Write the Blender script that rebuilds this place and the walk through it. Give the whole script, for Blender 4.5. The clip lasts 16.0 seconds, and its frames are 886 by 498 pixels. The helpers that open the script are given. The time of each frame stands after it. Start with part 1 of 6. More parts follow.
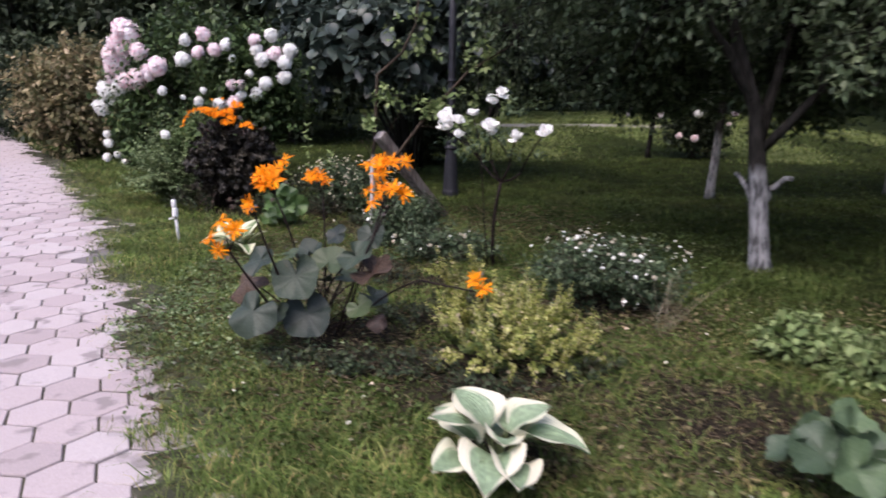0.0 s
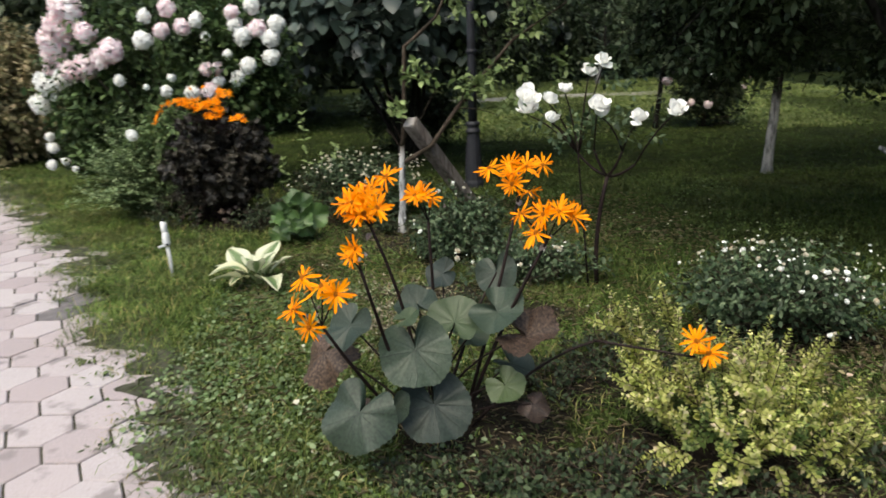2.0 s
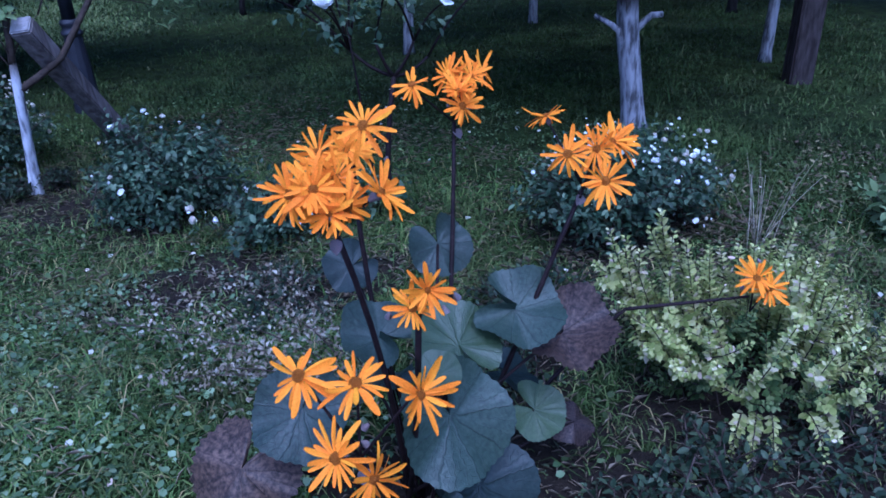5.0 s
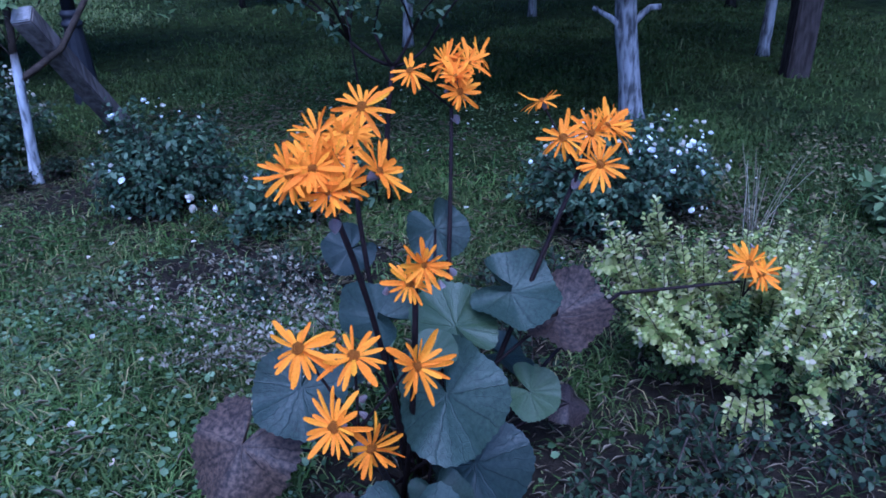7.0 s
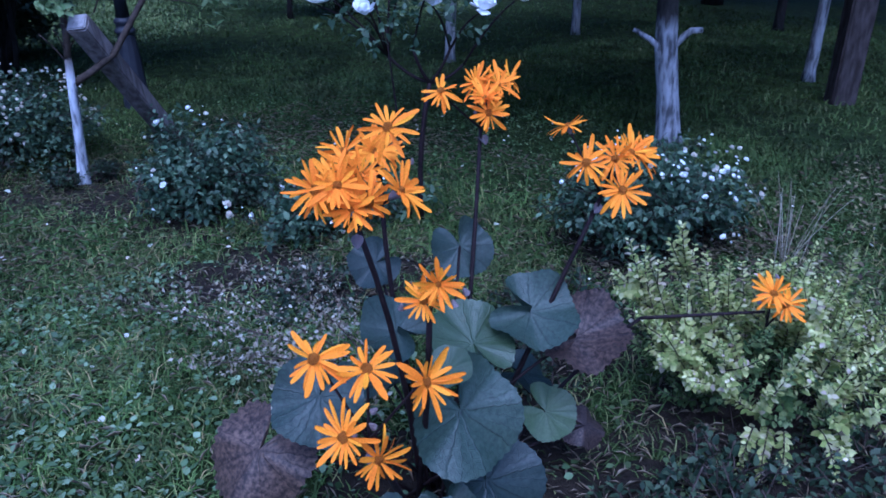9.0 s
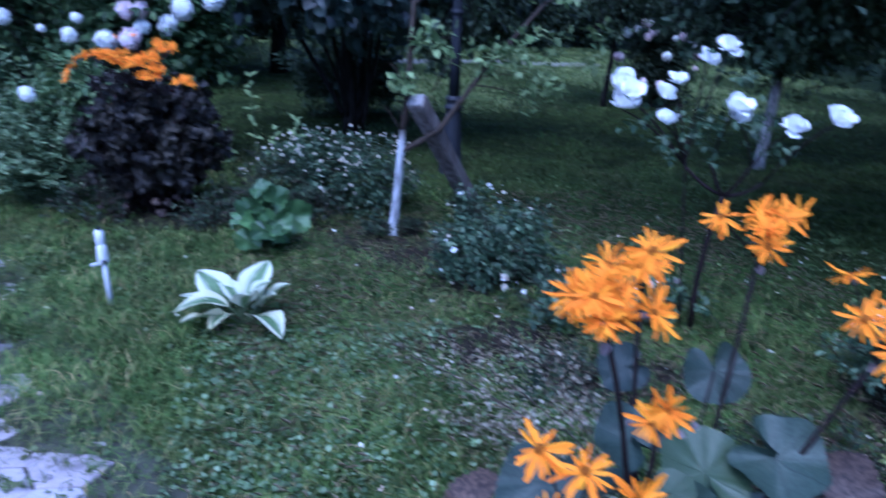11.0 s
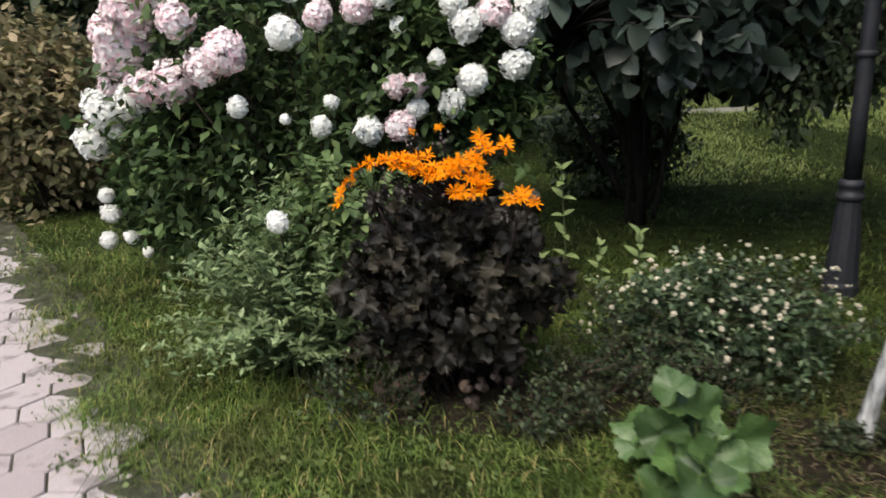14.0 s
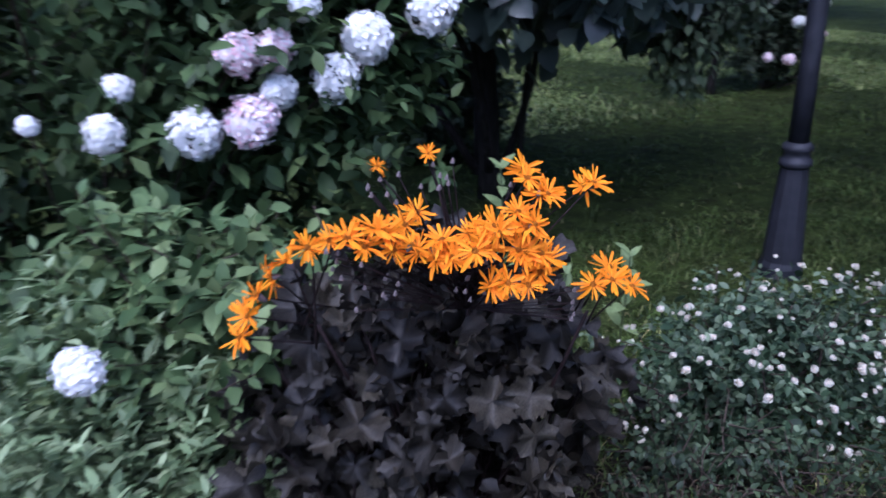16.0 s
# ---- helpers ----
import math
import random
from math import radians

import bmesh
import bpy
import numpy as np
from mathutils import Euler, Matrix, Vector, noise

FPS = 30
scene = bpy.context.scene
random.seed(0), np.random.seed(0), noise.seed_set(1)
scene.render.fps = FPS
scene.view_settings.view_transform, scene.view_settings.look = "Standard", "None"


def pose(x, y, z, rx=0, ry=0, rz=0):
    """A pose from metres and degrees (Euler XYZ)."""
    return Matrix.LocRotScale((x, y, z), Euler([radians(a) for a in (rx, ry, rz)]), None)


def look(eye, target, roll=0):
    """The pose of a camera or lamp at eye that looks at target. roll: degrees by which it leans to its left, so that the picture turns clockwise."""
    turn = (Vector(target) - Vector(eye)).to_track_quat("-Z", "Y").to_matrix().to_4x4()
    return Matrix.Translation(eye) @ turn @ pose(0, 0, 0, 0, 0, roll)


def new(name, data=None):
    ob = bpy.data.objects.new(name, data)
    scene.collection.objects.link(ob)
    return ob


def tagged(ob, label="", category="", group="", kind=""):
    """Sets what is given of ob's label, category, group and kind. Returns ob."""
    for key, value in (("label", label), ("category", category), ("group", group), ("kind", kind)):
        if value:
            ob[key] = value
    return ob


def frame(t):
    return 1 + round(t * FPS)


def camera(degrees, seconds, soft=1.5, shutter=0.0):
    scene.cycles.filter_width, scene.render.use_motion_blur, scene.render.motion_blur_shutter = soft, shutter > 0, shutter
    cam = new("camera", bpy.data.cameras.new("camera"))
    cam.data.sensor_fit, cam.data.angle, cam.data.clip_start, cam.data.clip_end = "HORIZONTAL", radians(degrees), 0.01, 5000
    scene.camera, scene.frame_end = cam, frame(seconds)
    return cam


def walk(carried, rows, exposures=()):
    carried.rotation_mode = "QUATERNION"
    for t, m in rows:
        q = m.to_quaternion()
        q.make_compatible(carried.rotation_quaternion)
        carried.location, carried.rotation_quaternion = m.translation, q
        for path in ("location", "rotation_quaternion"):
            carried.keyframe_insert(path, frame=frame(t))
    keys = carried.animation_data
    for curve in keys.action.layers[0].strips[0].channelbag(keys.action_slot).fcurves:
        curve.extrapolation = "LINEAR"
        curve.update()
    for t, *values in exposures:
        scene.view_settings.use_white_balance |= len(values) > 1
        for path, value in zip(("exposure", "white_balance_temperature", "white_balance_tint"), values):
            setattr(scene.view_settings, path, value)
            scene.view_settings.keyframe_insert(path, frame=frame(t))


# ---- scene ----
cam = camera(63.0, 16.0, 1.65, 0.55)
PATH = [
    (0, (0.033, 0.02, 1.551), (0.02, 1.96, 1.064), 0.6),
    (0.5, (-0.193, 0.374, 1.544), (-0.282, 2.307, 1.038), 0.2),
    (1, (-0.468, 0.71, 1.516), (-0.547, 2.639, 0.994), -0.4),
    (1.5, (-0.717, 1.074, 1.525), (-0.707, 3.001, 0.988), -1.3),
    (2, (-0.869, 1.404, 1.505), (-0.727, 3.321, 0.954), -2.0),
    (2.5, (-1.159, 1.684, 1.492), (-0.825, 3.567, 0.907), -2.4),
    (3, (-1.384, 1.945, 1.489), (-0.89, 3.781, 0.871), -3.1),
    (3.5, (-1.449, 2.386, 1.467), (-0.716, 4.126, 0.806), -3.5),
    (4, (-1.516, 2.713, 1.447), (-0.536, 4.294, 0.711), -3.4),
    (4.5, (-1.595, 2.905, 1.43), (-0.433, 4.307, 0.602), -2.2),
    (4.7, (-1.612, 2.924, 1.418), (-0.423, 4.288, 0.567), -1.6),
    (6.8, (-1.637, 2.898, 1.387), (-0.437, 4.24, 0.517), -0.8),
    (7, (-1.643, 2.892, 1.391), (-0.451, 4.243, 0.521), -1.1),
    (7.5, (-1.65, 2.88, 1.408), (-0.475, 4.244, 0.536), -1.0),
    (8, (-1.676, 2.867, 1.417), (-0.506, 4.24, 0.554), -0.7),
    (8.2, (-1.689, 2.863, 1.415), (-0.521, 4.244, 0.562), -0.6),
    (10.3, (-1.516, 2.73, 1.443), (-0.69, 4.381, 0.673), 1.7),
    (10.5, (-1.542, 2.696, 1.455), (-0.807, 4.402, 0.715), 2.1),
    (11, (-1.65, 2.735, 1.521), (-1.167, 4.561, 0.862), 2.6),
    (11.5, (-1.837, 2.861, 1.53), (-1.527, 4.746, 0.94), 2.4),
    (12, (-1.943, 3.136, 1.505), (-1.818, 5.054, 0.949), 1.3),
    (12.5, (-2.005, 3.565, 1.508), (-1.956, 5.494, 0.982), 0.9),
    (13, (-2.168, 3.978, 1.498), (-2.136, 5.913, 0.994), 0.2),
    (13.5, (-2.369, 4.451, 1.49), (-2.309, 6.386, 0.989), -0.6),
    (14, (-2.496, 4.956, 1.51), (-2.433, 6.883, 0.975), -2.0),
    (14.5, (-2.78, 5.423, 1.532), (-2.565, 7.323, 0.945), -2.8),
    (15, (-2.883, 5.802, 1.536), (-2.559, 7.674, 0.909), -3.7),
    (15.5, (-2.911, 6.248, 1.58), (-2.425, 8.064, 0.898), -3.9),
    (16, (-2.951, 6.592, 1.549), (-2.201, 8.297, 0.821), -2.1),
]
walk(cam, [(t, look(eye, target, roll)) for t, eye, target, roll in PATH],
     [(0, 1.15, 6500, 23), (1, 1.15, 7200, 10), (2.0, 1.1, 7100, 4), (2.5, 1.05, 7000, 4), (3, 1.05, 6200, 10), (3.5, 1.0, 5200, 22), (4.0, 0.92, 4400, 33), (4.5, 0.76, 4050, 29), (8.2, 0.76, 3950, 25), (10.3, 0.85, 4100, 29),
      (11.0, 1.0, 4050, 24), (11.5, 1.08, 4650, 17), (12.0, 1.15, 5700, 8), (12.5, 1.12, 7150, 4), (14.2, 1.08, 7000, 8), (15.0, 1.12, 6000, 16), (15.5, 1.07, 5600, 19), (16, 1.13, 4950, 27)])

# ---------------- world, sun, exposure ----------------
world = bpy.data.worlds.new("overcast_evening_sky")
scene.world = world
world.use_nodes = True
wn = world.node_tree.nodes
sky = wn.new("ShaderNodeTexSky")
sky.sky_type, sky.sun_disc = "NISHITA", False
sky.sun_elevation, sky.sun_rotation = radians(61), radians(219)
sky.air_density, sky.dust_density, sky.ozone_density = 1.0, 3.0, 1.0
world.node_tree.links.new(sky.outputs[0], wn["Background"].inputs[0])
wn["Background"].inputs[1].default_value = 0.15
sun = new("sun", bpy.data.lights.new("sun", "SUN"))
sun.data.energy, sun.data.angle, sun.data.color = 1.4, radians(50), (1.0, 0.96, 0.9)
sun.matrix_world = look((-4.0, -5.0, 11.5), (0, 0, 0))


# ---------------- materials ----------------
def nodes_of(name):
    m = bpy.data.materials.new(name)
    m.use_nodes = True
    return m, m.node_tree.nodes, m.node_tree.links, m.node_tree.nodes["Principled BSDF"]


def noise_node(n, l, scale, detail=4.0, coord="Object", rough=0.6):
    tc = n.new("ShaderNodeTexCoord")
    nz = n.new("ShaderNodeTexNoise")
    nz.inputs["Scale"].default_value, nz.inputs["Detail"].default_value, nz.inputs["Roughness"].default_value = scale, detail, rough
    l.new(tc.outputs[coord], nz.inputs["Vector"])
    return nz


def ramp_node(n, l, src, stops):
    r = n.new("ShaderNodeValToRGB")
    el = r.color_ramp.elements
    while len(el) < len(stops):
        el.new(0.5)
    for e, (p, c) in zip(el, stops):
        e.position, e.color = p, (*c, 1)
    l.new(src, r.inputs[0])
    return r


def mix_node(n, l, fac, a, b, mode="MIX"):
    x = n.new("ShaderNodeMix")
    x.data_type, x.blend_type = "RGBA", mode
    for sock, v in ((x.inputs[0], fac), (x.inputs[6], a), (x.inputs[7], b)):
        if isinstance(v, bpy.types.NodeSocket):
            l.new(v, sock)
        else:
            sock.default_value = v if isinstance(v, float) else (*v, 1)
    return x.outputs[2]


def bump_node(n, l, bsdf, height, strength=0.3, dist=0.01):
    b = n.new("ShaderNodeBump")
    b.inputs["Strength"].default_value, b.inputs["Distance"].default_value = strength, dist
    l.new(height, b.inputs["Height"])
    l.new(b.outputs[0], bsdf.inputs["Normal"])


def thin(n, l, bsdf, colour, amount):
    """Lets light through a leaf or petal."""
    out = n["Material Output"]
    tr, mx = n.new("ShaderNodeBsdfTranslucent"), n.new("ShaderNodeMixShader")
    l.new(colour, tr.inputs[0])
    mx.inputs[0].default_value = amount
    l.new(bsdf.outputs[0], mx.inputs[1])
    l.new(tr.outputs[0], mx.inputs[2])
    l.new(mx.outputs[0], out.inputs[0])


def leaf_mat(name, stops, rough=0.5, through_light=0.25, patch=3.0, patch_amount=0.45, by_object=False, spec=0.2, dry=None):
    """Foliage: colour varies leaf by leaf, and in patches over the plant."""
    m, n, l, p = nodes_of(name)
    if by_object:
        rnd = n.new("ShaderNodeObjectInfo").outputs["Random"]
    else:
        rnd = n.new("ShaderNodeNewGeometry").outputs["Random Per Island"]
    c = ramp_node(n, l, rnd, stops).outputs[0]
    nz = noise_node(n, l, patch, 3.0)
    shade = ramp_node(n, l, nz.outputs[0], [(0.3, (1 - patch_amount,) * 3), (0.7, (1 + patch_amount * 0.5,) * 3)])
    if dry:  # withered patches
        where = noise_node(n, l, 1.7, 6.0, rough=0.7)
        c = mix_node(n, l, ramp_node(n, l, where.outputs[0], [(0.48, (0, 0, 0)), (0.70, (0.6,) * 3)]).outputs[0], c, dry)
    col = mix_node(n, l, 1.0, c, shade.outputs[0], "MULTIPLY")
    l.new(col, p.inputs["Base Color"])
    p.inputs["Roughness"].default_value = rough
    p.inputs["Specular IOR Level"].default_value = spec
    fine = noise_node(n, l, 180.0, 2.0)
    bump_node(n, l, p, fine.outputs[0], 0.25, 0.002)
    thin(n, l, p, col, through_light)
    return m


def veined_mat(name, base, vein, edge, rough=0.42, spec=0.4, vary=1.2):
    """Round leaf with veins that fan out from the stalk; u runs round, v runs outward."""
    m, n, l, p = nodes_of(name)
    uv = n.new("ShaderNodeUVMap")
    sep = n.new("ShaderNodeSeparateXYZ")
    l.new(uv.outputs[0], sep.inputs[0])
    wob = noise_node(n, l, 5.0, 3.0, "UV")
    def calc(op, a, b=0.0):
        k = n.new("ShaderNodeMath")
        k.operation = op
        for s, v in zip(k.inputs, (a, b)):
            if isinstance(v, bpy.types.NodeSocket):
                l.new(v, s)
            else:
                s.default_value = v
        return k.outputs[0]
    def fan(count, wide):
        ang = calc("ADD", calc("MULTIPLY", sep.outputs[0], count), calc("MULTIPLY", wob.outputs[0], count * 0.045))
        off = calc("ABSOLUTE", calc("SUBTRACT", calc("FRACT", ang), 0.5))
        away = calc("MULTIPLY", calc("DIVIDE", off, count), sep.outputs[1])
        return ramp_node(n, l, calc("MULTIPLY", away, 10.0), [(0.0, (1, 1, 1)), (wide, (0, 0, 0))]).outputs[0]
    outer = ramp_node(n, l, sep.outputs[1], [(0.4, (0, 0, 0)), (0.55, (0.7,) * 3)])
    forks = mix_node(n, l, 1.0, fan(27.0, 0.02), outer.outputs[0], "MULTIPLY")
    net = n.new("ShaderNodeTexVoronoi")
    net.feature = "DISTANCE_TO_EDGE"
    net.inputs["Scale"].default_value = 9.0
    tc = n.new("ShaderNodeTexCoord")
    l.new(tc.outputs["Object"], net.inputs["Vector"])
    small = ramp_node(n, l, net.outputs["Distance"], [(0.0, (0.35,) * 3), (0.07, (0, 0, 0))])
    veins = mix_node(n, l, 1.0, mix_node(n, l, 1.0, fan(9.0, 0.032), forks, "LIGHTEN"), small.outputs[0], "LIGHTEN")
    rnd = n.new("ShaderNodeObjectInfo")
    tone = ramp_node(n, l, rnd.outputs["Random"], [(0.0, (0.72 / vary, 0.74 / vary, 0.8 / vary)), (0.7, (1.0, 1.0, 0.95)), (1.0, (vary, vary, 0.9 * vary))])
    spots = noise_node(n, l, 11.0, 7.0)
    mott = ramp_node(n, l, spots.outputs[0], [(0.38, base), (0.75, edge)])
    body = mix_node(n, l, 1.0, mott.outputs[0], tone.outputs[0], "MULTIPLY")
    col = mix_node(n, l, calc("MULTIPLY", veins, 0.48), body, vein)
    l.new(col, p.inputs["Base Color"])
    p.inputs["Roughness"].default_value, p.inputs["Specular IOR Level"].default_value = rough, spec
    bump_node(n, l, p, veins, 0.35, 0.004)
    thin(n, l, p, col, 0.12)
    return m


def hosta_mat(name, green, cream, cream2, share, soft=0.08):
    """Variegated blade: u runs across, v along; pale margin with an uneven inner line."""
    m, n, l, p = nodes_of(name)
    uv = n.new("ShaderNodeUVMap")
    sep = n.new("ShaderNodeSeparateXYZ")
    l.new(uv.outputs[0], sep.inputs[0])
    mp = n.new("ShaderNodeMapping")
    mp.inputs["Scale"].default_value = (9.0, 1.6, 1.0)
    rnd = n.new("ShaderNodeObjectInfo")
    l.new(uv.outputs[0], mp.inputs[0])
    l.new(rnd.outputs["Random"], mp.inputs["Location"])
    nz = n.new("ShaderNodeTexNoise")
    nz.inputs["Scale"].default_value = 1.3
    l.new(mp.outputs[0], nz.inputs["Vector"])
    k = n.new("ShaderNodeMath")
    k.operation = "ABSOLUTE"
    l.new(sep.outputs[0], k.inputs[0])
    k2 = n.new("ShaderNodeMath")
    k2.operation = "MULTIPLY_ADD"
    l.new(nz.outputs[0], k2.inputs[0])
    k2.inputs[1].default_value = 0.7
    l.new(k.outputs[0], k2.inputs[2])
    rim = ramp_node(n, l, k2.outputs[0], [(share, (0, 0, 0)), (share + soft, (1, 1, 1))])
    pale = mix_node(n, l, rnd.outputs["Random"], cream, cream2)
    stain = noise_node(n, l, 12.0, 4.0)
    g2 = ramp_node(n, l, stain.outputs[0], [(0.35, tuple(c * 0.75 for c in green)), (0.7, tuple(c * 1.25 for c in green))])
    col = mix_node(n, l, rim.outputs[0], g2.outputs[0], pale)
    l.new(col, p.inputs["Base Color"])
    p.inputs["Roughness"].default_value = 0.5
    wv = n.new("ShaderNodeTexWave")
    wv.bands_direction = "X"
    wv.inputs["Scale"].default_value, wv.inputs["Distortion"].default_value = 2.2, 1.0
    l.new(uv.outputs[0], wv.inputs["Vector"])
    bump_node(n, l, p, wv.outputs["Fac"], 0.5, 0.004)
    thin(n, l, p, col, 0.2)
    return m


def plain_mat(name, c1, c2, scale=12.0, rough=0.7, metal=0.0, bump=0.3, bump_scale=40.0, light=0.0, by_object=0.0, depth=0.01, spec=0.12):
    m, n, l, p = nodes_of(name)
    p.inputs["Specular IOR Level"].default_value = spec
    nz = noise_node(n, l, scale, 6.0)
    col = ramp_node(n, l, nz.outputs[0], [(0.32, c1), (0.68, c2)]).outputs[0]
    if by_object:
        rnd = n.new("ShaderNodeObjectInfo")
        tone = ramp_node(n, l, rnd.outputs["Random"], [(0.0, (1 - by_object,) * 3), (1.0, (1 + by_object,) * 3)])
        col = mix_node(n, l, 1.0, col, tone.outputs[0], "MULTIPLY")
    l.new(col, p.inputs["Base Color"])
    p.inputs["Roughness"].default_value, p.inputs["Metallic"].default_value = rough, metal
    b = noise_node(n, l, bump_scale, 5.0)
    bump_node(n, l, p, b.outputs[0], bump, depth)
    if light:
        thin(n, l, p, col, light)
    return m


def bark_mat(name, bark1, bark2, paint=None, top=1.0, fade=0.25):
    """Bark with stretched cracks; with paint, limewash up to an uneven height."""
    m, n, l, p = nodes_of(name)
    tc = n.new("ShaderNodeTexCoord")
    mp = n.new("ShaderNodeMapping")
    mp.inputs["Scale"].default_value = (30.0, 30.0, 7.0)
    l.new(tc.outputs["Object"], mp.inputs[0])
    nz = n.new("ShaderNodeTexNoise")
    nz.inputs["Scale"].default_value, nz.inputs["Detail"].default_value = 1.0, 6.0
    l.new(mp.outputs[0], nz.inputs["Vector"])
    col = ramp_node(n, l, nz.outputs[0], [(0.35, bark1), (0.7, bark2)]).outputs[0]
    if paint:
        sep = n.new("ShaderNodeSeparateXYZ")
        l.new(tc.outputs["Object"], sep.inputs[0])
        add = n.new("ShaderNodeMath")
        add.operation = "MULTIPLY_ADD"
        l.new(nz.outputs[0], add.inputs[0])
        add.inputs[1].default_value = fade
        l.new(sep.outputs[2], add.inputs[2])
        cover = ramp_node(n, l, add.outputs[0], [(min(top, 2.0) / 4, (1, 1, 1)), (min(top, 2.0) / 4 + 0.02, (0, 0, 0))])
        div = n.new("ShaderNodeMath")
        div.operation = "DIVIDE"
        l.new(add.outputs[0], div.inputs[0])
        div.inputs[1].default_value = 4.0
        l.new(div.outputs[0], cover.inputs[0])
        wash = ramp_node(n, l, nz.outputs[0], [(0.36, tuple(c * 0.2 for c in paint)), (0.55, tuple(c * 0.85 for c in paint)), (0.8, tuple(min(1, c * 1.12) for c in paint))])
        col = mix_node(n, l, cover.outputs[0], col, wash.outputs[0])
    l.new(col, p.inputs["Base Color"])
    p.inputs["Roughness"].default_value, p.inputs["Specular IOR Level"].default_value = 0.85, 0.1
    bump_node(n, l, p, nz.outputs[0], 0.7, 0.02)
    return m


def paver_mat():
    """Pale pinkish concrete, worn, with damp grey blotches and mossy stains."""
    m, n, l, p = nodes_of("paver_concrete")
    rnd = n.new("ShaderNodeObjectInfo")
    tone = ramp_node(n, l, rnd.outputs["Random"], [(0.0, (0.29, 0.245, 0.25)), (0.3, (0.345, 0.295, 0.30)), (0.7, (0.37, 0.325, 0.33)), (1.0, (0.385, 0.35, 0.355))])
    tc = n.new("ShaderNodeNewGeometry")
    def world_noise(scale, detail):
        z = n.new("ShaderNodeTexNoise")
        z.inputs["Scale"].default_value, z.inputs["Detail"].default_value = scale, detail
        l.new(tc.outputs["Position"], z.inputs["Vector"])
        return z
    grain = world_noise(160.0, 4.0)
    blotch = world_noise(5.5, 5.0)
    g = ramp_node(n, l, grain.outputs[0], [(0.3, (0.82,) * 3), (0.7, (1.1,) * 3)])
    col = mix_node(n, l, 1.0, tone.outputs[0], g.outputs[0], "MULTIPLY")
    stain = ramp_node(n, l, blotch.outputs[0], [(0.58, (0, 0, 0)), (0.66, (0.8,) * 3)])
    col = mix_node(n, l, stain.outputs[0], col, (0.17, 0.148, 0.148))
    l.new(col, p.inputs["Base Color"])
    p.inputs["Roughness"].default_value = 0.8
    bump_node(n, l, p, grain.outputs[0], 0.35, 0.003)
    return m


def ground_mat():
    """Soil, moss and thatch seen between the blades."""
    m, n, l, p = nodes_of("soil_and_moss")
    big, mid, fine = noise_node(n, l, 0.7, 4.0), noise_node(n, l, 7.0, 6.0), noise_node(n, l, 60.0, 4.0)
    c1 = ramp_node(n, l, mid.outputs[0], [(0.3, (0.016, 0.018, 0.008)), (0.5, (0.026, 0.038, 0.011)), (0.72, (0.046, 0.068, 0.018))])
    c2 = ramp_node(n, l, big.outputs[0], [(0.35, (0.75, 0.75, 0.8)), (0.7, (1.25, 1.2, 0.95))])
    c3 = ramp_node(n, l, fine.outputs[0], [(0.3, (0.55,) * 3), (0.7, (1.35,) * 3)])
    col = mix_node(n, l, 1.0, mix_node(n, l, 1.0, c1.outputs[0], c2.outputs[0], "MULTIPLY"), c3.outputs[0], "MULTIPLY")
    l.new(col, p.inputs["Base Color"])
    p.inputs["Roughness"].default_value, p.inputs["Specular IOR Level"].default_value = 0.95, 0.05
    bump_node(n, l, p, fine.outputs[0], 0.8, 0.03)
    return m


G = lambda r, g, b: (r, g, b)
M_GROUND = ground_mat()
M_PAVER = paver_mat()
M_SOIL = plain_mat("bare_soil", (0.009, 0.007, 0.005), (0.028, 0.021, 0.014), 22.0, 0.95, 0, 0.9, 70.0, depth=0.02)
M_JOINT = plain_mat("joint_sand", (0.035, 0.032, 0.026), (0.07, 0.07, 0.045), 18.0, 0.95, 0, 0.6)
M_EDGE = plain_mat("grey_dirt", (0.03, 0.034, 0.018), (0.085, 0.082, 0.062), 10.0, 0.95, 0, 0.8, 90.0, depth=0.015)
M_WALK = plain_mat("pale_gravel", (0.14, 0.14, 0.11), (0.26, 0.25, 0.22), 6.0, 0.9, 0, 0.5, 60.0)
M_SLAB = plain_mat("dark_slab", (0.10, 0.092, 0.095), (0.17, 0.155, 0.158), 9.0, 0.85, 0, 0.3, 90.0)
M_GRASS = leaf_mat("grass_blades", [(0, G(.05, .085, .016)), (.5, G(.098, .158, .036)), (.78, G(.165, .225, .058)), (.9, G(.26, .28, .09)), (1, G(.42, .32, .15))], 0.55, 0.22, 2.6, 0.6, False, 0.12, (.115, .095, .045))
# Lawn colour darkened for tree shade, then a lighter copy for the open end.
M_LAWN_SHADED = leaf_mat("mown_lawn_shaded", [(0, G(.032, .055, .013)), (.6, G(.062, .094, .023)), (.92, G(.10, .13, .038)), (1, G(.18, .18, .075))], 0.6, 0.2, 1.4, 0.7, False, 0.1, (.075, .075, .03))
M_END_LIT = leaf_mat("end_lawn_lit", [(0, G(.085, .125, .03)), (.6, G(.15, .20, .055)), (1, G(.26, .28, .11))], 0.6, 0.2, 0.5, 0.5)
# Weed green taken very dark to carry the deep shade under the plants.
M_WEED_SHADED = leaf_mat("weeds_shaded", [(0, G(.012, .022, .010)), (.6, G(.028, .045, .020)), (1, G(.07, .095, .045))], 0.5, 0.12, 5.0, 0.4)
M_POST = bark_mat("dark_wood", (0.022, 0.017, 0.015), (0.06, 0.05, 0.046))
